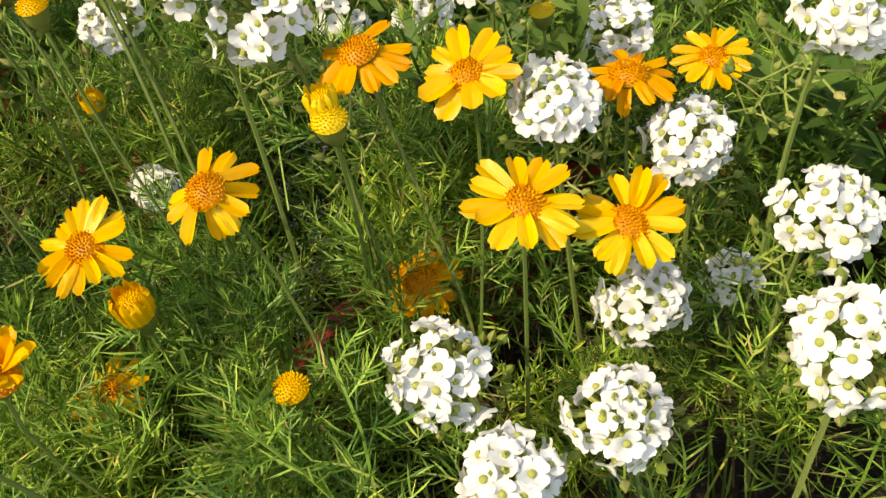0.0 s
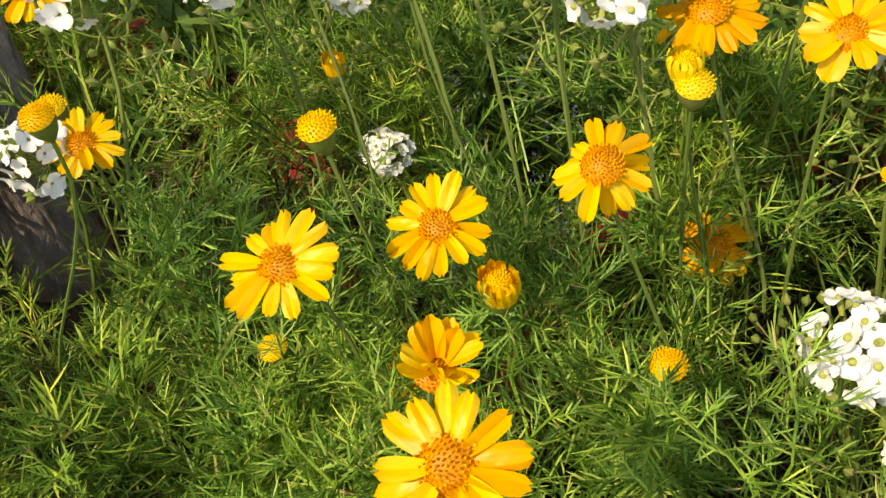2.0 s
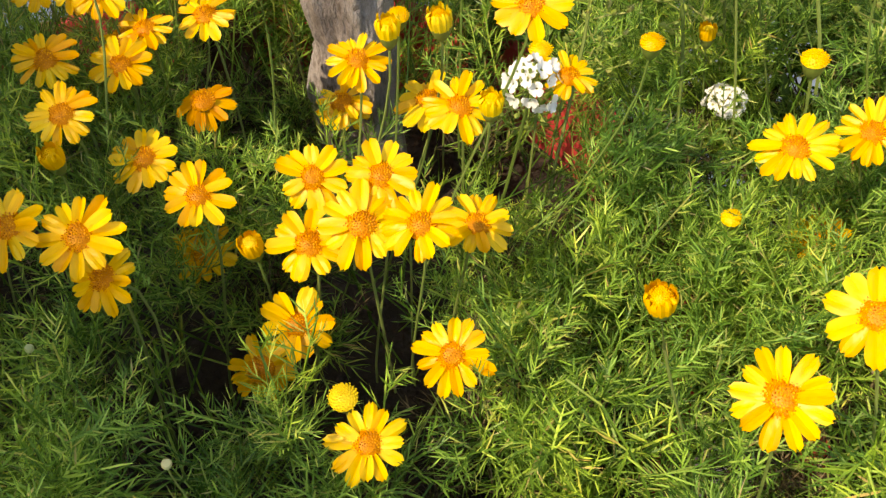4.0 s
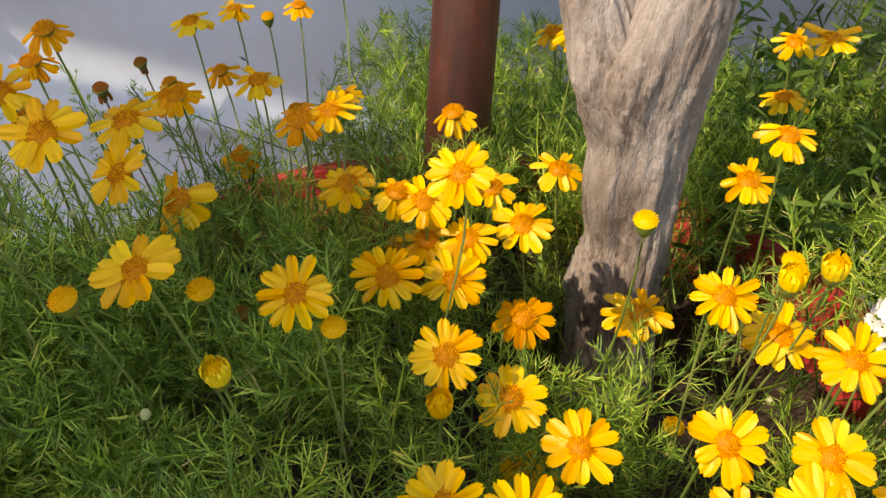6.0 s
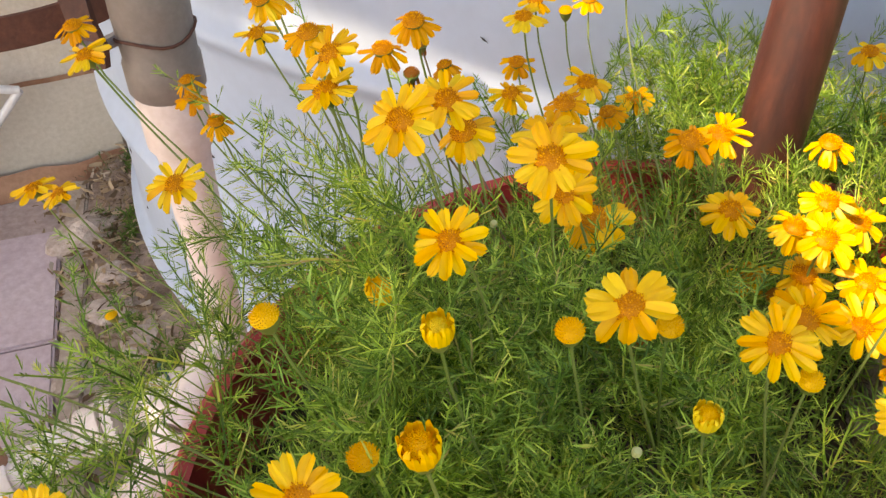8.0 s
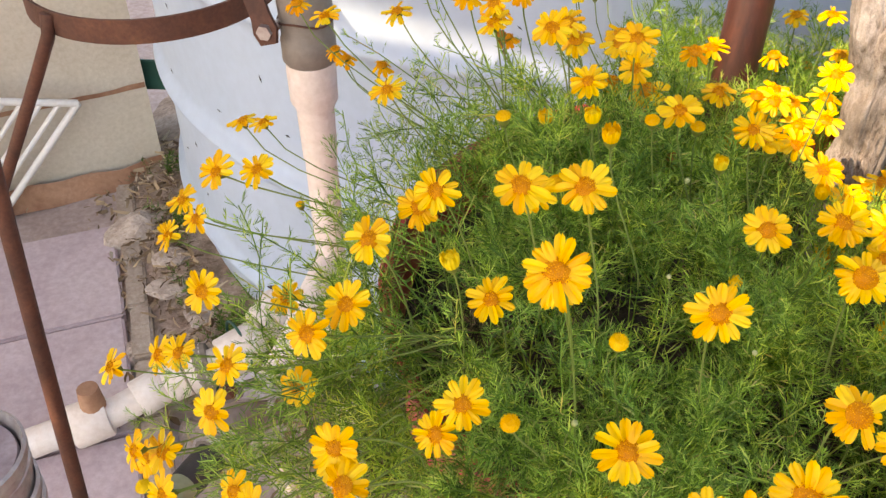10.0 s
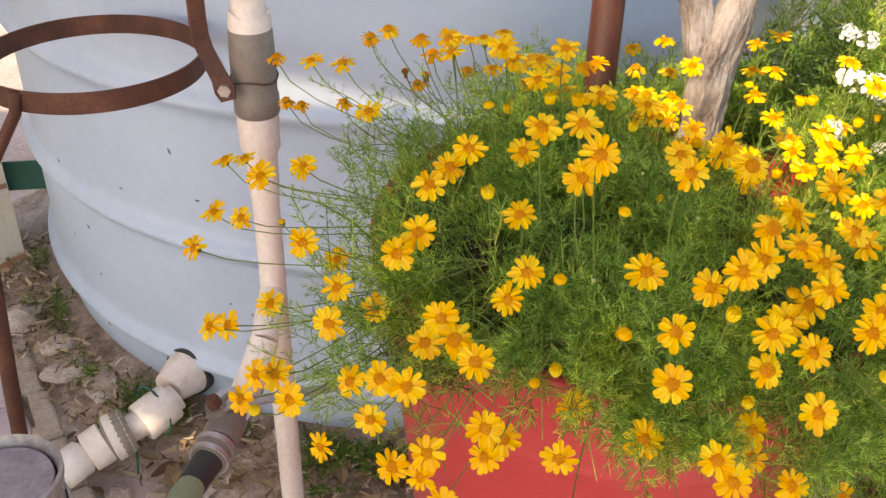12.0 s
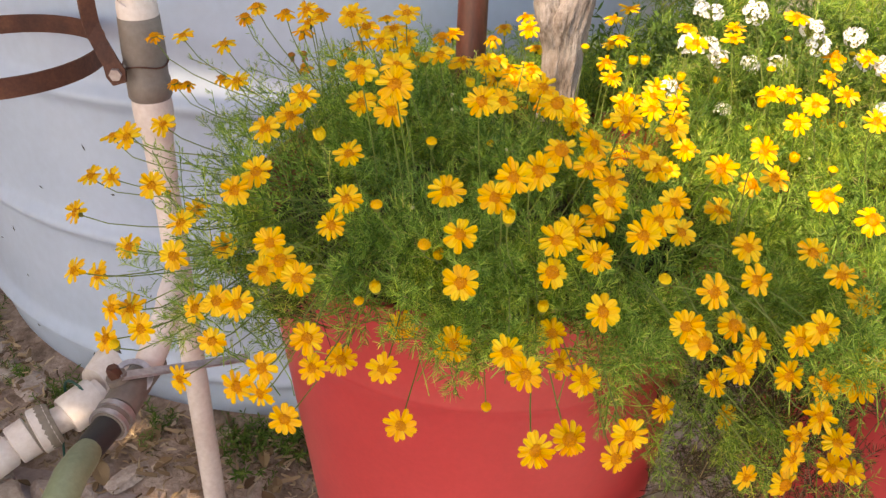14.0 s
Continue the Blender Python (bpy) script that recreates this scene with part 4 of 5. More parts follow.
def alyssum(p, rng, count):
    near = count > 22
    root = thing("alyssum_head", p, "round cluster of small white four-petalled alyssum flowers", "flower", "white alyssum")
    r = 0.0086 * rng.uniform(0.9, 1.12)
    seed = rng.uniform(0, 6.3)
    axis = (Vector((rng.uniform(-0.3, 0.3), rng.uniform(-0.65, -0.3), 0.9))).normalized()
    head_pose(root, p, axis, rng.uniform(0, 6.3), 1.0 if p.z > 0.05 else 0.72)
    tall = rng.uniform(0.7, 1.0)
    rays = bmesh.new()
    for k in range(count):
        q = (k + 0.4) / count
        a = k * 2.39996 + rng.uniform(-0.25, 0.25)
        lat = math.acos(1 - 1.5 * q) + rng.uniform(-0.12, 0.12)
        d = Vector((math.sin(lat) * math.cos(a), math.sin(lat) * math.sin(a), math.cos(lat)))
        rr = r * rng.uniform(0.82, 1.14) * (1 + 0.18 * math.sin(a + seed) * math.sin(lat)) * (0.86 + 0.2 * q)
        at = Vector((d.x * rr, d.y * rr, d.z * rr * tall - 0.0012 * q))
        tube([Vector((0, 0, -0.006 - 0.004 * q)), at * 0.97], 0.00033, 3, rays, False)
        if rng.random() < 0.1:
            continue
        ob = new("floret", FLORETS[k % 4])
        ob.parent = root
        s = rng.uniform(0.95, 1.25)
        out = (d + Vector((0, 0, 0.25))).normalized()
        ob.matrix_basis = Matrix.LocRotScale(at, out.to_track_quat("Z", "Y") @ Euler((rng.uniform(-0.4, 0.4), rng.uniform(-0.4, 0.4), rng.uniform(0, 6))).to_quaternion(), (s, s, s))
        if near:
            e = new("eye", EYES)
            e.parent = ob
    for k in range(9):
        a, f = k * 2.39996, math.sqrt((k + 0.5) / 9)
        b = Vector((0.0045 * f * math.cos(a), 0.0045 * f * math.sin(a), r * tall * (0.9 - 0.25 * f * f)))
        tube([b * 0.6, b - Vector((0, 0, 0.0005)), b + Vector((0, 0, 0.0004)), b + Vector((0, 0, 0.0011))], [0.0003, 0.0007, 0.0007, 0.0002], 5, rays, False)
    for k in range(26):
        a, h = k * 2.4, -0.007 - 0.0022 * k
        reach = rng.uniform(0.007, 0.0115)
        o = Vector((math.cos(a), math.sin(a), 0))
        e = o * reach + Vector((0, 0, h + rng.uniform(-0.001, 0.005)))
        tube([Vector((0, 0, h)), o * reach * 0.5 + Vector((0, 0, h + 0.0008)), e], 0.00028, 3, rays, False)
        n = o * 0.5 + Vector((0, 0, rng.uniform(0.4, 1.0)))
        tube([e, e + n * 0.0012, e + n * 0.0024, e + n * 0.0036, e + n * 0.0046], [0.0003, 0.00105, 0.0011, 0.0004, 0.0001], 5, rays, False)
    tagged(part("umbel", rays, POD, root, "green stalks, buds and pods under the florets"), kind="stuff")
    foot = root_of(p, rng)
    foot.z = min(foot.z, p.z - 0.05)
    stem(root, axis, foot, 0.00065, STALK)


rng = random.Random(11)
HEADS = [Vector(q) / 1000 for q in DAISIES]
for n, p in enumerate(HEADS):
    daisy(p, rng, n)
for q in CLOSED_BUDS:
    tight_bud(Vector(q) / 1000, rng)
for n, q in enumerate(HALF_OPEN):
    daisy(Vector(q) / 1000, rng, n, 0.95)
for n, q in enumerate(BUDS):
    bud(Vector(q) / 1000, rng, n)
for q in ((-45, 484, 35), (-20, 410, 62), (30, 300, 60), (160, 322, 52), (118, 262, 74)):
    dry_head(Vector(q) / 1000, rng)
for k in range(18):
    x, y = (rng.uniform(0.02, 0.34), rng.uniform(0.02, 0.34)) if k < 14 else (rng.uniform(0.38, 0.6), rng.uniform(0.1, 0.36))
    near_heads = sorted(HEADS, key=lambda h: (h.x - x) ** 2 + (h.y - y) ** 2)[:3]
    at = Vector((x, y, sum(h.z for h in near_heads) / 3 - rng.uniform(0.005, 0.03)))
    if min((h - at).length for h in near_heads) > 0.024:
        tight_bud(at, rng)
for n, q in enumerate(ALYSSUM):
    alyssum(Vector(q) / 1000, rng, 34 if q[0] > 375 and q[1] < 390 else 22)


# ---- feathery leaves ----
def sprig(rs, length, leaves, leaf_len, pairs, bare=0.045):
    """A shoot on a bare foot, with leaves cut into stiff threads that point forward: vertices and triangles."""
    V, F = [], []

    def thread(a, d, side, nrm, ln, w, bow):
        i = len(V)
        m = a + d * ln * 0.55 + bow * ln
        b = a + d * ln + bow * ln * 2.4
        V.extend((a - side * w * 0.4, a + side * w * 0.4, m + side * w * 0.5, m - side * w * 0.5, b))
        F.extend(((i, i + 1, i + 2), (i, i + 2, i + 3), (i + 3, i + 2, i + 4)))

    up = np.array([0, 0, 1.0])
    bow = rs.uniform(-0.35, 0.35, 2)
    foot = rs.uniform(-0.5, 0.5, 2) * bare
    spine = [np.array([foot[0], foot[1], -bare])] + [np.array([bow[0] * length * t * t, bow[1] * length * t * t, length * t]) for t in np.linspace(0, 1, 4)]
    for a, b in zip(spine, spine[1:]):
        for ang in (0, 2.1, 4.2):
            s0 = np.array([math.cos(ang), math.sin(ang), 0]) * 0.00045
            s1 = np.array([math.cos(ang + 2.1), math.sin(ang + 2.1), 0]) * 0.00045
            i = len(V)
            V.extend((a + s0, a + s1, b + s1 * 0.9, b + s0 * 0.9))
            F.extend(((i, i + 1, i + 2), (i, i + 2, i + 3)))
    for k in range(leaves):
        t = 0.12 + 0.88 * ((k + rs.rand() * 0.6) / leaves) ** 0.75
        base = np.array([bow[0] * length * t * t, bow[1] * length * t * t, length * t])
        az = k * 2.4 + rs.uniform(-0.4, 0.4)
        el = rs.uniform(0.05, 0.6) + 0.75 * t * t
        d = np.array([math.cos(az) * math.cos(el), math.sin(az) * math.cos(el), math.sin(el)])
        side = np.cross(d, up)
        side /= np.linalg.norm(side)
        roll = rs.uniform(-0.6, 0.6)
        nrm = np.cross(side, d)
        side, nrm = side * math.cos(roll) + nrm * math.sin(roll), nrm * math.cos(roll) - side * math.sin(roll)
        L = leaf_len * rs.uniform(0.7, 1.15) * (1.1 - 0.5 * t)
        w = rs.uniform(0.00045, 0.00065)
        curl, sway = rs.uniform(-0.35, 0.25), rs.uniform(-0.25, 0.25)

        def at(u):
            return base + d * L * u + nrm * curl * L * u * u * 0.6 + side * sway * L * u * u

        i = len(V)
        for q, ww in ((at(0), 0.7), (at(0.5), 1.0), (at(1.0), 0.25)):
            V.extend((q - side * w * ww * 0.5, q + side * w * ww * 0.5))
        for j in range(2):
            F.extend(((i + 2 * j, i + 2 * j + 1, i + 2 * j + 3), (i + 2 * j, i + 2 * j + 3, i + 2 * j + 2)))
        for j in range(pairs):
            u = 0.22 + 0.62 * (j + rs.rand() * 0.35) / pairs
            for sgn in (-1, 1):
                if rs.rand() < 0.1:
                    continue
                spread = rs.uniform(0.55, 1.05)
                ld = d * math.cos(spread) + side * sgn * math.sin(spread) + nrm * rs.uniform(-0.15, 0.3)
                ld /= np.linalg.norm(ld)
                ls = np.cross(ld, nrm)
                ls /= np.linalg.norm(ls)
                spin = rs.uniform(-1.1, 1.1)
                ls = ls * math.cos(spin) + np.cross(ld, ls) * math.sin(spin)
                thread(at(u), ld, ls, nrm, L * rs.uniform(0.36, 0.58) * (1.2 - 0.45 * u), w * 0.88, d * rs.uniform(0.03, 0.12) - side * sgn * rs.uniform(0.0, 0.12) + nrm * rs.uniform(-0.08, 0.08))
    return np.array(V, np.float32), np.array(F, np.int32)


def stuff(name, templates, places, mat, label, category):
    """One mesh of many copies: places are rows of template, 3 x 3 turn with scale, position."""
    vs, fs, at = [], [], 0
    for k, m, p in places:
        V, F = templates[k]
        vs.append(V @ m.T + p)
        fs.append(F + at)
        at += len(V)
    V, F = np.concatenate(vs).astype(np.float32), np.concatenate(fs).astype(np.int32)
    me = bpy.data.meshes.new(name)
    me.vertices.add(len(V))
    me.vertices.foreach_set("co", V.ravel())
    me.loops.add(F.size)
    me.loops.foreach_set("vertex_index", F.ravel())
    me.polygons.add(len(F))
    me.polygons.foreach_set("loop_start", np.arange(0, F.size, 3, dtype=np.int32))
    me.update(calc_edges=True)
    me.materials.append(mat)
    return tagged(new(name, me), label, category, kind="stuff")


def turned(direction, spin, scale):
    q = Vector(direction).to_track_quat("Z", "Y")
    return np.array((q.to_matrix() @ Matrix.Rotation(spin, 3, "Z")), np.float32) * scale


rs = np.random.RandomState(5)
SPRIGS = [sprig(rs, 0.046, 14, 0.019, 4) for k in range(16)]
TWIGS = [sprig(rs, 0.075, 15, 0.012, 3) for k in range(6)]
HANGING = [sprig(rs, 0.046, 14, 0.019, 4, 0.01) for k in range(8)]
H = np.array([(p.x, p.y, p.z) for p in HEADS])


def canopy(x, y):
    """Height of the leaves: a little under the heads round about."""
    d2 = (H[:, 0] - x) ** 2 + (H[:, 1] - y) ** 2 + 0.0006
    w = 1 / d2 ** 1.5
    return float((w * H[:, 2]).sum() / w.sum())


# dry brown stems, coloured extra dark to put shade into the low gaps
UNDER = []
UNDERM = leafy("shaded_dry_undergrowth", [(0.0, (0.03, 0.02, 0.012)), (0.5, (0.06, 0.05, 0.022)), (0.85, (0.12, 0.085, 0.045)), (1.0, (0.34, 0.26, 0.15))], 0.1, False, 0.7)


def mound(n, mid, rx, ry, top_drop, layers, seed):
    """Tufts of shoots in an oval heap, upright within and leaning out at its rim, with dark gaps between."""
    r = np.random.RandomState(seed)
    rows = []
    start = len(UNDER)
    while len(rows) + len(UNDER) - start < n:
        a, q = r.uniform(0, 2 * math.pi), math.sqrt(r.rand())
        x, y = mid[0] + rx * q * math.cos(a), mid[1] + ry * q * math.sin(a)
        if (x < 0.055 and y > 0.17 and r.rand() < (0.95 if y > 0.3 or x < 0.03 else 0.7)) or (y > 0.37 and x < 0.115):
            continue
        if (x - 0.225) ** 2 + (y - 0.345) ** 2 < 0.0012 or (x - 0.255) ** 2 + (y - 0.36) ** 2 < 0.0010 or (x < -0.005 and y > 0.18):
            continue
        edge = q ** 3
        patch = noise.noise((x * 24, y * 24, seed)) + 0.5 * noise.noise((x * 55, y * 55, seed + 4))
        if patch < 0.03 and r.rand() < 0.96:
            continue
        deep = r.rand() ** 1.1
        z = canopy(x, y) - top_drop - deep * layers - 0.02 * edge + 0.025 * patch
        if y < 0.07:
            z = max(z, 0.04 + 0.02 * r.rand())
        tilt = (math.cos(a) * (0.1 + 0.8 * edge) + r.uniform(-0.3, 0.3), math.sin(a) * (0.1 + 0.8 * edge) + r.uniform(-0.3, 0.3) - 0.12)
        # deep shoots take the dark colour, which paints shade between the tufts
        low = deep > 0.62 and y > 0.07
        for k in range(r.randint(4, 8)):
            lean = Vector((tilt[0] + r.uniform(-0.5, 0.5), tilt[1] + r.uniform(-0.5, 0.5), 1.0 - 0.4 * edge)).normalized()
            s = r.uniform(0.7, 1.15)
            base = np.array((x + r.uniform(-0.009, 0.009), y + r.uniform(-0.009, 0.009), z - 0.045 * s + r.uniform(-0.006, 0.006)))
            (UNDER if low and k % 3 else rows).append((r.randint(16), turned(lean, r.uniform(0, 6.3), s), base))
    return rows


def twigs(n, seed):
    """Long sparse shoots that stick out on the pot's shaded side."""
    r = np.random.RandomState(seed)
    rows = []
    for k in range(n):
        x, y = r.uniform(-0.07, 0.05), r.uniform(0.08, 0.40)
        lean = Vector((-0.4 + r.uniform(-0.6, 0.6), r.uniform(-0.5, 0.5), r.uniform(0.4, 1.1))).normalized()
        s = r.uniform(0.6, 1.1)
        if -0.055 < x < 0.03 and 0.19 < y < 0.33:
            continue
        rows.append((16 + r.randint(6), turned(lean, r.uniform(0, 6.3), s), np.array((x, y, r.uniform(-0.02, 0.075))) - np.array(lean) * 0.03))
    return rows


def spill(n, x0, x1, y0, y1, z0, z1, out, seed):
    """Loose shoots hanging out over a pot's rim."""
    r = np.random.RandomState(seed)
    rows = []
    for k in range(n):
        x, y, z = r.uniform(x0, x1), r.uniform(y0, y1), r.uniform(z0, z1)
        lean = (Vector(out) + Vector((r.uniform(-0.6, 0.6), r.uniform(-0.6, 0.6), r.uniform(-0.4, 0.5)))).normalized()
        s = r.uniform(0.7, 1.2)
        rows.append((22 + r.randint(8), turned(lean, r.uniform(0, 6.3), s), np.array((x, y, z)) - np.array(lean) * 0.05 * s))
    return rows


def thicket(n, x0, x1, y0, y1, z0, z1, seed, kinds, size=1.0):
    r = np.random.RandomState(seed)
    rows = []
    for k in range(n):
        x, y = r.uniform(x0, x1), r.uniform(y0, y1)
        z = z0 + (z1 - z0) * r.rand() ** 0.7 + 0.015 * noise.noise((x * 14, y * 14, 1))
        lean = Vector((r.uniform(-0.6, 0.6), r.uniform(-0.7, 0.4), 1)).normalized()
        s = size * r.uniform(0.8, 1.3)
        rows.append((r.randint(kinds), turned(lean, r.uniform(0, 6.3), s), np.array((x, y, z)) - np.array(lean) * 0.05 * s))
    return rows


leaves = spill(70, 0.05, 0.17, 0.04, 0.13, 0.055, 0.10, (0.0, -0.3, 0.9), 44) + spill(50, 0.0, 0.07, 0.24, 0.33, 0.02, 0.07, (-0.2, -0.2, 0.9), 43) + spill(110, 0.03, 0.16, 0.16, 0.26, 0.065, 0.105, (-0.1, -0.4, 0.9), 41) + spill(60, -0.10, 0.0, 0.02, 0.12, -0.02, 0.06, (-0.7, -0.3, 0.5), 21) + spill(26, -0.10, -0.03, 0.12, 0.34, 0.03, 0.085, (-0.7, 0.0, 0.6), 26) + spill(40, -0.04, 0.02, 0.2, 0.33, 0.02, 0.09, (-0.3, -0.1, 0.9), 22) + spill(110, 0.33, 0.44, -0.02, 0.16, -0.16, 0.03, (0.1, -0.8, -0.2), 23)
leaves += mound(1400, (0.185, 0.225), 0.235, 0.235, 0.012, 0.075, 1) + mound(130, (0.20, 0.055), 0.20, 0.05, 0.03, 0.03, 2) + spill(70, 0.02, 0.36, 0.035, 0.10, -0.015, 0.03, (0.05, -0.75, -0.02), 24) + spill(110, 0.27, 0.41, 0.02, 0.13, -0.2, 0.0, (0.1, -0.7, -0.3), 25) + spill(25, 0.22, 0.36, 0.01, 0.08, -0.12, 0.0, (0.05, -0.75, -0.35), 27)
stuff("daisy_foliage", SPRIGS + TWIGS + HANGING, leaves + twigs(110, 9), FERN, "dense feathery green daisy leaves filling the red pot", "foliage")
leaves = spill(45, 0.47, 0.58, 0.28, 0.37, 0.01, 0.05, (0.0, -0.3, 0.9), 45) + spill(60, 0.385, 0.47, 0.22, 0.30, 0.03, 0.065, (0.1, -0.3, 0.9), 42) + thicket(130, 0.34, 0.50, 0.10, 0.42, -0.02, 0.055, 31, 16) + mound(1000, (0.57, 0.25), 0.24, 0.25, 0.015, 0.08, 3) + mound(220, (0.43, 0.04), 0.12, 0.09, 0.02, 0.08, 4)
stuff("daisy_foliage", SPRIGS + TWIGS + HANGING, leaves, FERN, "feathery green daisy leaves round white alyssum", "foliage")
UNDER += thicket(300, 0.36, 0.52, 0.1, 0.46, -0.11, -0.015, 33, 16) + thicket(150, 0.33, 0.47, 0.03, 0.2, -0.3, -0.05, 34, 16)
stuff("shaded_dry_undergrowth", SPRIGS, UNDER, UNDERM, "dry brown shoots low among the daisy leaves, darkened for the shade there", "foliage")


def lance(r):
    """A leafy shoot with narrow pointed leaves."""
    V, F = [], []
    L = 0.07
    for k in range(16):
        t = (k + 0.5) / 16
        base = np.array((0, 0, L * t))
        az, el = k * 2.4, r.uniform(0.1, 0.9)
        d = np.array((math.cos(az) * math.cos(el), math.sin(az) * math.cos(el), math.sin(el)))
        side = np.cross(d, (0, 0, 1.0))
        side /= np.linalg.norm(side)
        nrm = np.cross(side, d)
        ln, w = r.uniform(0.014, 0.024), r.uniform(0.0016, 0.0028)
        i = len(V)
        sag = nrm * -0.002
        V.extend((base, base + d * ln * 0.35 + side * w, base + d * ln * 0.4 + nrm * -0.0006, base + d * ln * 0.35 - side * w, base + d * ln * 0.72 + side * w * 0.7 + sag, base + d * ln * 0.72 - side * w * 0.7 + sag, base + d * ln + sag * 2))
        F.extend(((i, i + 1, i + 2), (i, i + 2, i + 3), (i + 1, i + 4, i + 2), (i + 2, i + 4, i + 5), (i + 2, i + 5, i + 3), (i + 4, i + 6, i + 5)))
    for ang in (0, 2.1, 4.2):
        s0 = np.array((math.cos(ang), math.sin(ang), 0)) * 0.0007
        s1 = np.array((math.cos(ang + 2.1), math.sin(ang + 2.1), 0)) * 0.0007
        i = len(V)
        up = np.array((0, 0, L))
        V.extend((s0, s1, s1 + up, s0 + up))
        F.extend(((i, i + 1, i + 2), (i, i + 2, i + 3)))
    return np.array(V, np.float32), np.array(F, np.int32)


LANCES = [lance(rs) for k in range(8)]


stuff("alyssum_foliage", LANCES, thicket(420, 0.47, 0.9, 0.36, 0.6, -0.03, 0.06, 5, 8, 0.75) + thicket(240, 0.27, 0.5, 0.42, 0.62, -0.06, 0.055, 6, 8, 0.75), BROAD, "narrow green alyssum leaves behind the daisies", "foliage")
stuff("bush_foliage", SPRIGS, thicket(480, 0.06, 0.36, 0.45, 0.58, -0.06, 0.045, 7, 16, 1.0) + thicket(520, 0.36, 1.0, 0.42, 0.75, -0.1, 0.07, 8, 16, 1.2) + thicket(850, 0.42, 1.15, 0.48, 0.85, -0.06, 0.13, 18, 16, 1.3), FERN, "light green feathery bush behind the pole and trunk", "foliage")


# ---- small things by the tank ----
def rock(p, size, seed, label):
    bm = bmesh.new()
    bmesh.ops.create_icosphere(bm, subdivisions=3, radius=1)
    for v in bm.verts:
        w = 1 + 0.35 * noise.noise(v.co * 1.3 + Vector((seed, 0, 0))) + 0.08 * noise.noise(v.co * 5 + Vector((seed, 0, 0)))
        v.co = Vector((v.co.x * size[0] * w, v.co.y * size[1] * w, max(v.co.z, -0.3) * size[2] * w))
    ob = new("rock", mesh_of("rock", bm, ROCK, False))
    ob.location = p
    ob.rotation_euler = (0, 0, seed)
    tagged(ob, label, "rock", "loose rocks")


rock((-0.76, 0.87, GROUND + 0.005), (0.075, 0.05, 0.045), 1.0, "pale flat rock on the ground by the tank")
rock((-0.80, 0.98, GROUND + 0.005), (0.03, 0.03, 0.02), 2.2, "small pale rock beside the wall")
rock((-0.60, 0.62, GROUND + 0.0), (0.05, 0.035, 0.022), 3.1, "broken pale lump of concrete by the pipe")
rock((-0.40, 0.50, GROUND + 0.0), (0.03, 0.022, 0.016), 4.4, "small pale lump of concrete by the pipe")
rock((-0.30, 0.47, GROUND + 0.0), (0.035, 0.02, 0.015), 5.9, "small pale lump of concrete by the pipe")


def bank(x, y):
    """Height of the dirt round the tank."""
    return GROUND + max(0.0, float(np.interp(math.hypot(x + 0.092, y - 1.328), [0.70, 0.79, 0.88], [0.045, 0.032, 0.0])))


def moss(n, seed):
    r = np.random.RandomState(seed)
    rows = []
    for k in range(n):
        a = radians(r.uniform(200, 285))
        q = 0.735 + abs(r.normal(0, 0.035))
        gap = noise.noise((a * 7, 3, 1))
        if gap < -0.05 or (a < radians(232) and r.rand() < 0.75):
            continue
        rows.append((r.randint(8), turned((r.uniform(-0.8, 0.8), r.uniform(-0.8, 0.8), 1), r.uniform(0, 6), r.uniform(0.25, 0.7)), np.array((-0.092 + q * math.cos(a), 1.328 + q * math.sin(a), bank(-0.092 + q * math.cos(a), 1.328 + q * math.sin(a)) - 0.004))))
    return rows


stuff("weeds", LANCES, moss(800, 4), BROAD, "low green weeds along the tank's foot", "weeds")


def dry_leaf(p, yaw, size, seed):
    r = random.Random(seed)
    bm = bmesh.new()
    rows = []
    for i in range(6):
        t = i / 5
        w = math.sin(math.pi * min(0.98, t * 0.9 + 0.08)) * 0.28 * size
        rows.append([bm.verts.new((t * size, s * w, size * (0.25 * t * t + 0.35 * (s * w / size) ** 2 * 6 + 0.04 * r.random()))) for s in (-1, 0, 1)])
    for p0, p1 in zip(rows, rows[1:]):
        for j in range(2):
            bm.faces.new((p0[j], p1[j], p1[j + 1], p0[j + 1]))
    ob = new("dry_leaf", mesh_of("dry_leaf", bm, DRYLEAF))
    ob.location, ob.rotation_euler = p, (r.uniform(-0.3, 0.3), r.uniform(-0.2, 0.2), yaw)
    tagged(ob, "curled dry brown leaf on the ground", "leaf", "fallen leaves")


r2 = random.Random(8)
for k in range(60):
    x, y = r2.uniform(-0.62, -0.02), r2.uniform(0.42, 0.62)
    dry_leaf((x, y, bank(x, y) + 0.012), r2.uniform(0, 6.3), r2.uniform(0.014, 0.034), k)
for k, (x, y, a) in enumerate(((-0.37, 0.50, 2.2), (-0.33, 0.55, 1.2), (-0.42, 0.53, 0.4))):
    dry_leaf((x, y, bank(x, y) + 0.014), a, 0.05, 90 + k)


def straw(n, seed):
    r = np.random.RandomState(seed)
    rows = []
    for k in range(n):
        a = radians(r.uniform(195, 285))
        q = 0.74 + abs(r.normal(0, 0.075))
        rows.append((r.randint(4), turned((r.uniform(-1, 1), r.uniform(-1, 1), r.uniform(-0.05, 0.25)), r.uniform(0, 6), r.uniform(0.4, 1.3)), np.array((-0.092 + q * math.cos(a), 1.328 + q * math.sin(a), bank(-0.092 + q * math.cos(a), 1.328 + q * math.sin(a)) + 0.006 + 0.012 * r.rand() ** 2))))
    return rows


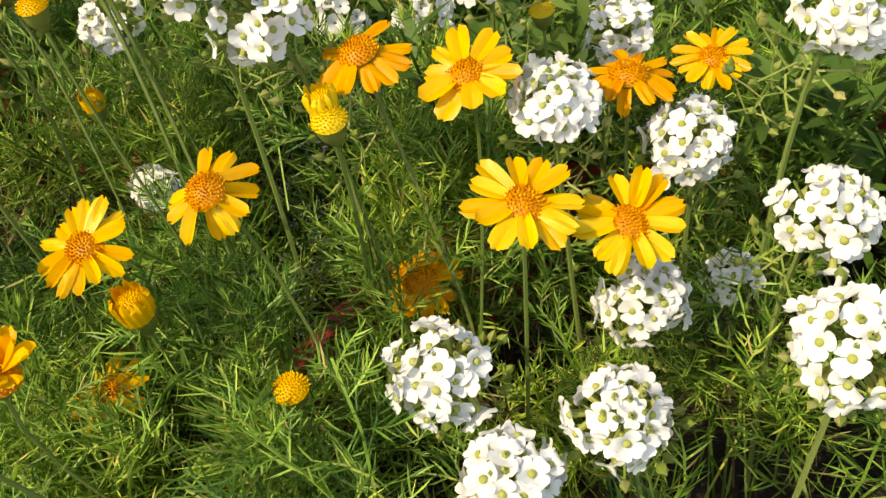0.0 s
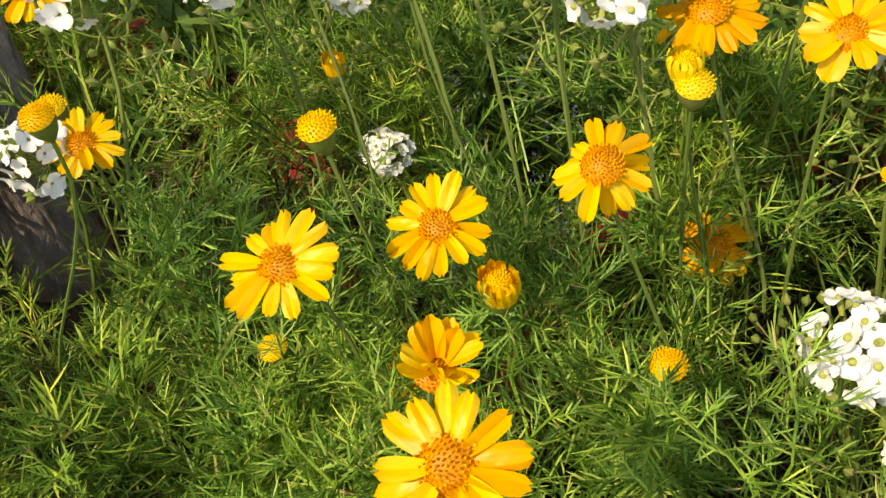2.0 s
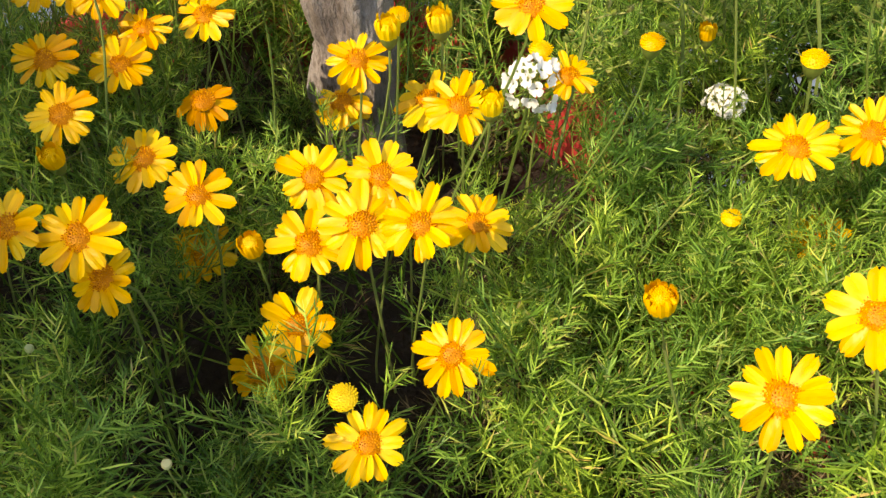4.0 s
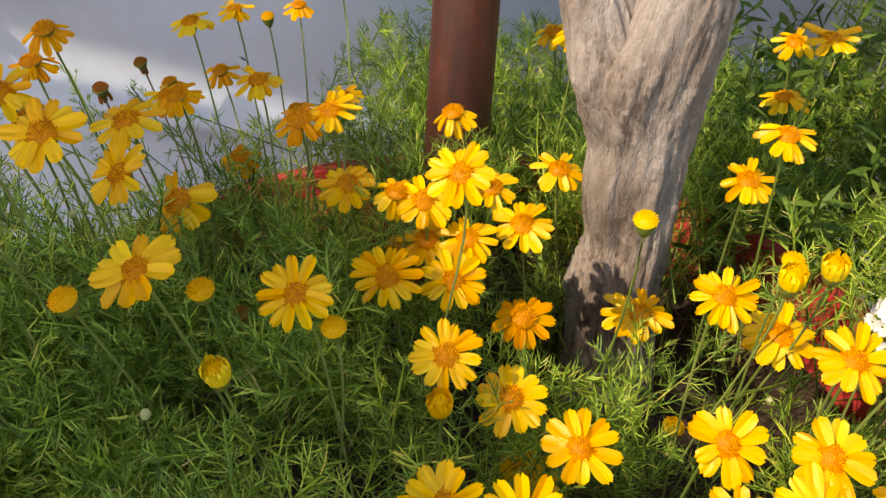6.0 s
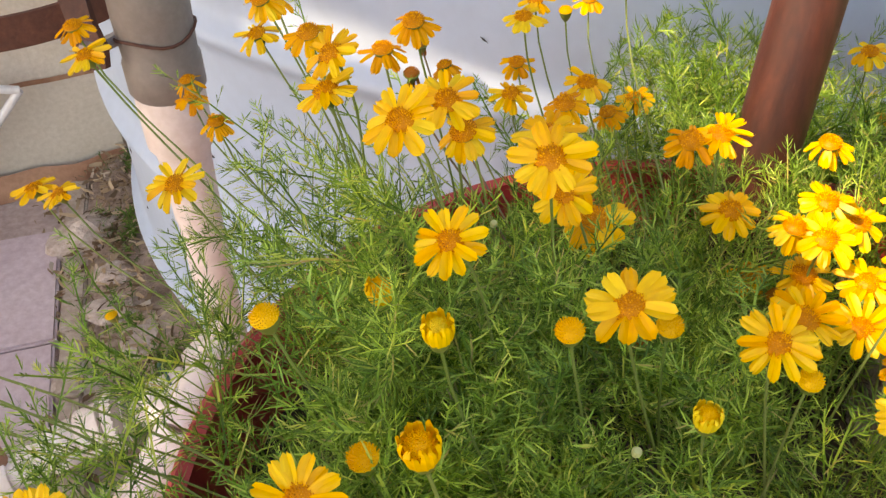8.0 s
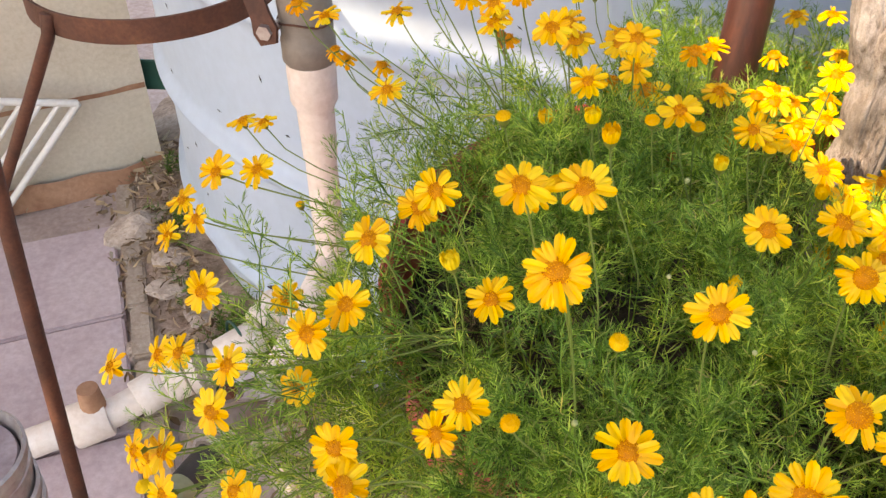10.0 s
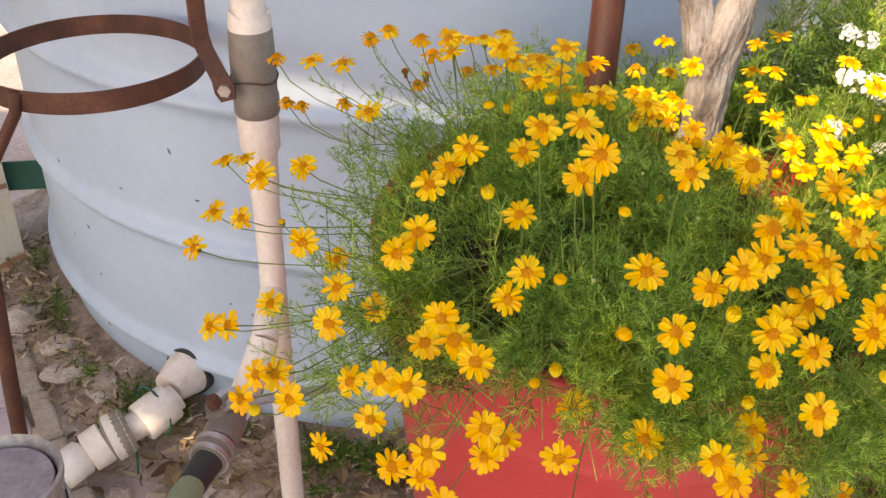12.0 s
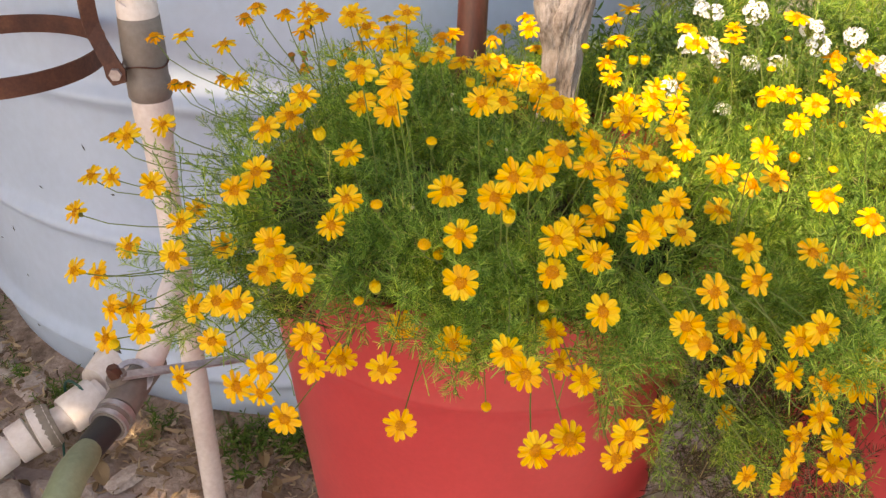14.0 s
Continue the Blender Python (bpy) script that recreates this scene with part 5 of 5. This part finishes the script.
def chip(r):
    """A bent scrap of straw or bark."""
    w, l, b = r.uniform(0.0008, 0.003), r.uniform(0.012, 0.03), r.uniform(-0.004, 0.004)
    V = [(-w, 0, 0), (w, 0, 0.0008), (-w, b, l * 0.5), (w, b, l * 0.5), (-w * 0.5, 0, l), (w * 0.5, 0.001, l)]
    return np.array(V, np.float32), np.array([(0, 1, 3), (0, 3, 2), (2, 3, 5), (2, 5, 4)], np.int32)


STRAW = leafy("straw", [(0.0, (0.1, 0.06, 0.035)), (0.5, (0.3, 0.21, 0.13)), (0.9, (0.5, 0.38, 0.25)), (1.0, (0.62, 0.53, 0.42))], 0.05, False, 0.85)
stuff("straw_litter", [chip(rs) for k in range(4)], straw(1700, 14), STRAW, "litter of straw and bark scraps round the tank's foot", "litter")


LID = two_scale("purple_grey_lid", [(0.3, (0.2, 0.17, 0.19)), (0.55, (0.34, 0.29, 0.32)), (0.75, (0.45, 0.4, 0.42))], 0.45, 25, 160, (0.6, 0.5, 0.5), 0.6, 0.2, 0.0008)


def paint_can():
    root = thing("tin_can", (-0.345, 0.105, -0.30), "stack of open grey tins with ribbed rims", "can")
    for k, (dx, dy, z, r) in enumerate(((0, 0, 0.0, 0.047), (0.002, -0.002, 0.02, 0.0475), (-0.002, 0.001, 0.04, 0.0475), (0.001, 0.0, 0.06, 0.048))):
        bm = lathe([(r * 0.85, -0.02), (r * 0.96, 0.055 + z), (r * 1.03, 0.058 + z), (r * 1.04, 0.066 + z), (r * 0.99, 0.068 + z), (r * 0.93, 0.06 + z), (r * 0.8, 0.0 + z), (0.0, 0.0 + z)], 40)
        for v in bm.verts:
            v.co.x += dx
            v.co.y += dy
        part("tin", bm, TIN, root)
    part("tin_lid", lathe([(0.0, 0.118), (0.042, 0.118), (0.043, 0.114), (0.0, 0.112)], 40), LID, root, "dull purple-grey sunken lid")
    part("stool_top", lathe([(0.0, -0.04), (0.06, -0.04), (0.062, -0.03), (0.06, -0.02), (0.0, -0.02)], 32), RUST, root, "rusty round stool top")
    part("stool_leg", tube([(0, 0, -0.04), (0, 0, GROUND + 0.30)], 0.02, 12), RUST, root, "rusty stool leg")


paint_can()
post = thing("iron_post", (-0.42, 0.27, GROUND), "rusty iron post standing by the pipes", "post")
part("shaft", tube([(-0.035, 0.0, 0.0), (-0.012, 0.02, 0.4), (0.008, 0.03, 0.66)], 0.008, 12), RUST, post)


RACK_A = (-0.893, 0.953, -0.44)
RACK_B = (-0.98, 0.862, -0.40)
RACK_C = (-1.042, 0.836, -0.645)


def rack():
    root = thing("wire_rack", (-0.9, 0.85, GROUND), "white enamelled metal rack with parallel bars", "rack")
    o = Vector((-0.9, 0.85, GROUND))
    a, b, c = Vector(RACK_A) - o, Vector(RACK_B) - o, Vector(RACK_C) - o
    b = a + (b - a) * 2.0
    d = b + c - a
    for p, q in ((a, b), (b, d), (d, c), (c, a)):
        part("rail", tube([p, q], 0.0065, 10), ENAMEL, root)
    for k in range(1, 9):
        t = k / 9
        part("bar", tube([a.lerp(b, t), c.lerp(d, t)], 0.0045, 8), ENAMEL, root)


rack()
strip = thing("green_strip", (-0.815, 1.12, -0.46), "dark green plastic strip between the wall and the tank", "strip")
part("strip", box((0.16, 0.008, 0.06), (0, 0, 0), 0.002, None, Euler((0, radians(4), radians(20))).to_matrix()), GREEN, strip)


# ---- paving beside the dirt ----
TILE = two_scale("lilac_grey_tile", [(0.3, (0.46, 0.37, 0.4)), (0.55, (0.56, 0.47, 0.5)), (0.78, (0.63, 0.54, 0.55))], 0.7, 5, 90, (0.6, 0.52, 0.5), 0.5, 0.4, 0.002)
KERB = two_scale("beige_kerb_stone", [(0.3, (0.42, 0.34, 0.28)), (0.7, (0.6, 0.51, 0.44))], 0.85, 14, 130, (0.55, 0.5, 0.45), 0.6, 0.7, 0.003)


def worn_block(name, size, mat, seed):
    bm = box(size, (0, 0, 0), 0.004)
    for v in bm.verts:
        v.co += Vector((noise.noise(v.co * 40 + Vector((seed, 0, 0))), noise.noise(v.co * 40 + Vector((0, seed, 0))), 0.5 * noise.noise(v.co * 30 + Vector((0, 0, seed))))) * 0.003
    return mesh_of(name, bm, mat, False)


EDGE_A, EDGE_B = (-0.763, 0.837, 0), (-0.568, 0.569, 0)


def paving():
    """Square tiles up to a line of kerb stones."""
    root = tagged(new("pavement", None), "lilac-grey paving tiles with a beige stone edge", "paving", kind="structure")
    a, b = Vector(EDGE_A), Vector(EDGE_B)
    d = (b - a).normalized()
    n = Vector((-d.y, d.x, 0))
    if n.x > 0:
        n = -n
    turn = Matrix((d, n, Vector((0, 0, 1)))).transposed().to_4x4()
    r = random.Random(12)
    tiles = [worn_block("tile", (0.246, 0.246, 0.03), TILE, k) for k in range(4)]
    kerbs = [worn_block("kerb_stone", (0.116, 0.034, 0.034), KERB, k) for k in range(4)]
    for i in range(-5, 9):
        for j in range(0, 8):
            p = a + d * (0.25 * i + 0.06) + n * (0.022 + 0.125 + 0.25 * j)
            if (p - wa).xy.dot(wnorm.xy) > -0.085 or p.y < 0.1:
                continue
            ob = new("tile", tiles[r.randrange(4)])
            ob.parent = root
            ob.matrix_basis = Matrix.Translation((p.x, p.y, GROUND + 0.004 + r.uniform(-0.002, 0.002))) @ turn @ Matrix.Rotation(r.uniform(-0.01, 0.01), 4, "Z")
    for i in range(-6, 11):
        p = a + d * (0.12 * i)
        if (p - wa).xy.dot(wnorm.xy) > -0.05 or p.y < 0.1:
            continue
        ob = new("kerb_stone", kerbs[r.randrange(4)])
        ob.parent = root
        ob.matrix_basis = Matrix.Translation((p.x, p.y, GROUND + 0.010 + r.uniform(-0.003, 0.003))) @ turn @ Matrix.Rotation(r.uniform(-0.04, 0.04), 4, "Z")


paving()
for k, (x, y, sx, sy, sz) in enumerate(((-0.62, 0.74, 0.04, 0.03, 0.006), (-0.55, 0.70, 0.035, 0.025, 0.006), (-0.66, 0.80, 0.03, 0.025, 0.012), (-0.50, 0.63, 0.03, 0.022, 0.012), (-0.52, 0.58, 0.02, 0.015, 0.012), (-0.34, 0.52, 0.04, 0.018, 0.012), (-0.46, 0.50, 0.03, 0.02, 0.012))):
    rock((x, y, bank(x, y) + 0.004), (sx, sy, sz), 7.0 + 1.3 * k, "flat beige stone in the dirt by the tank")
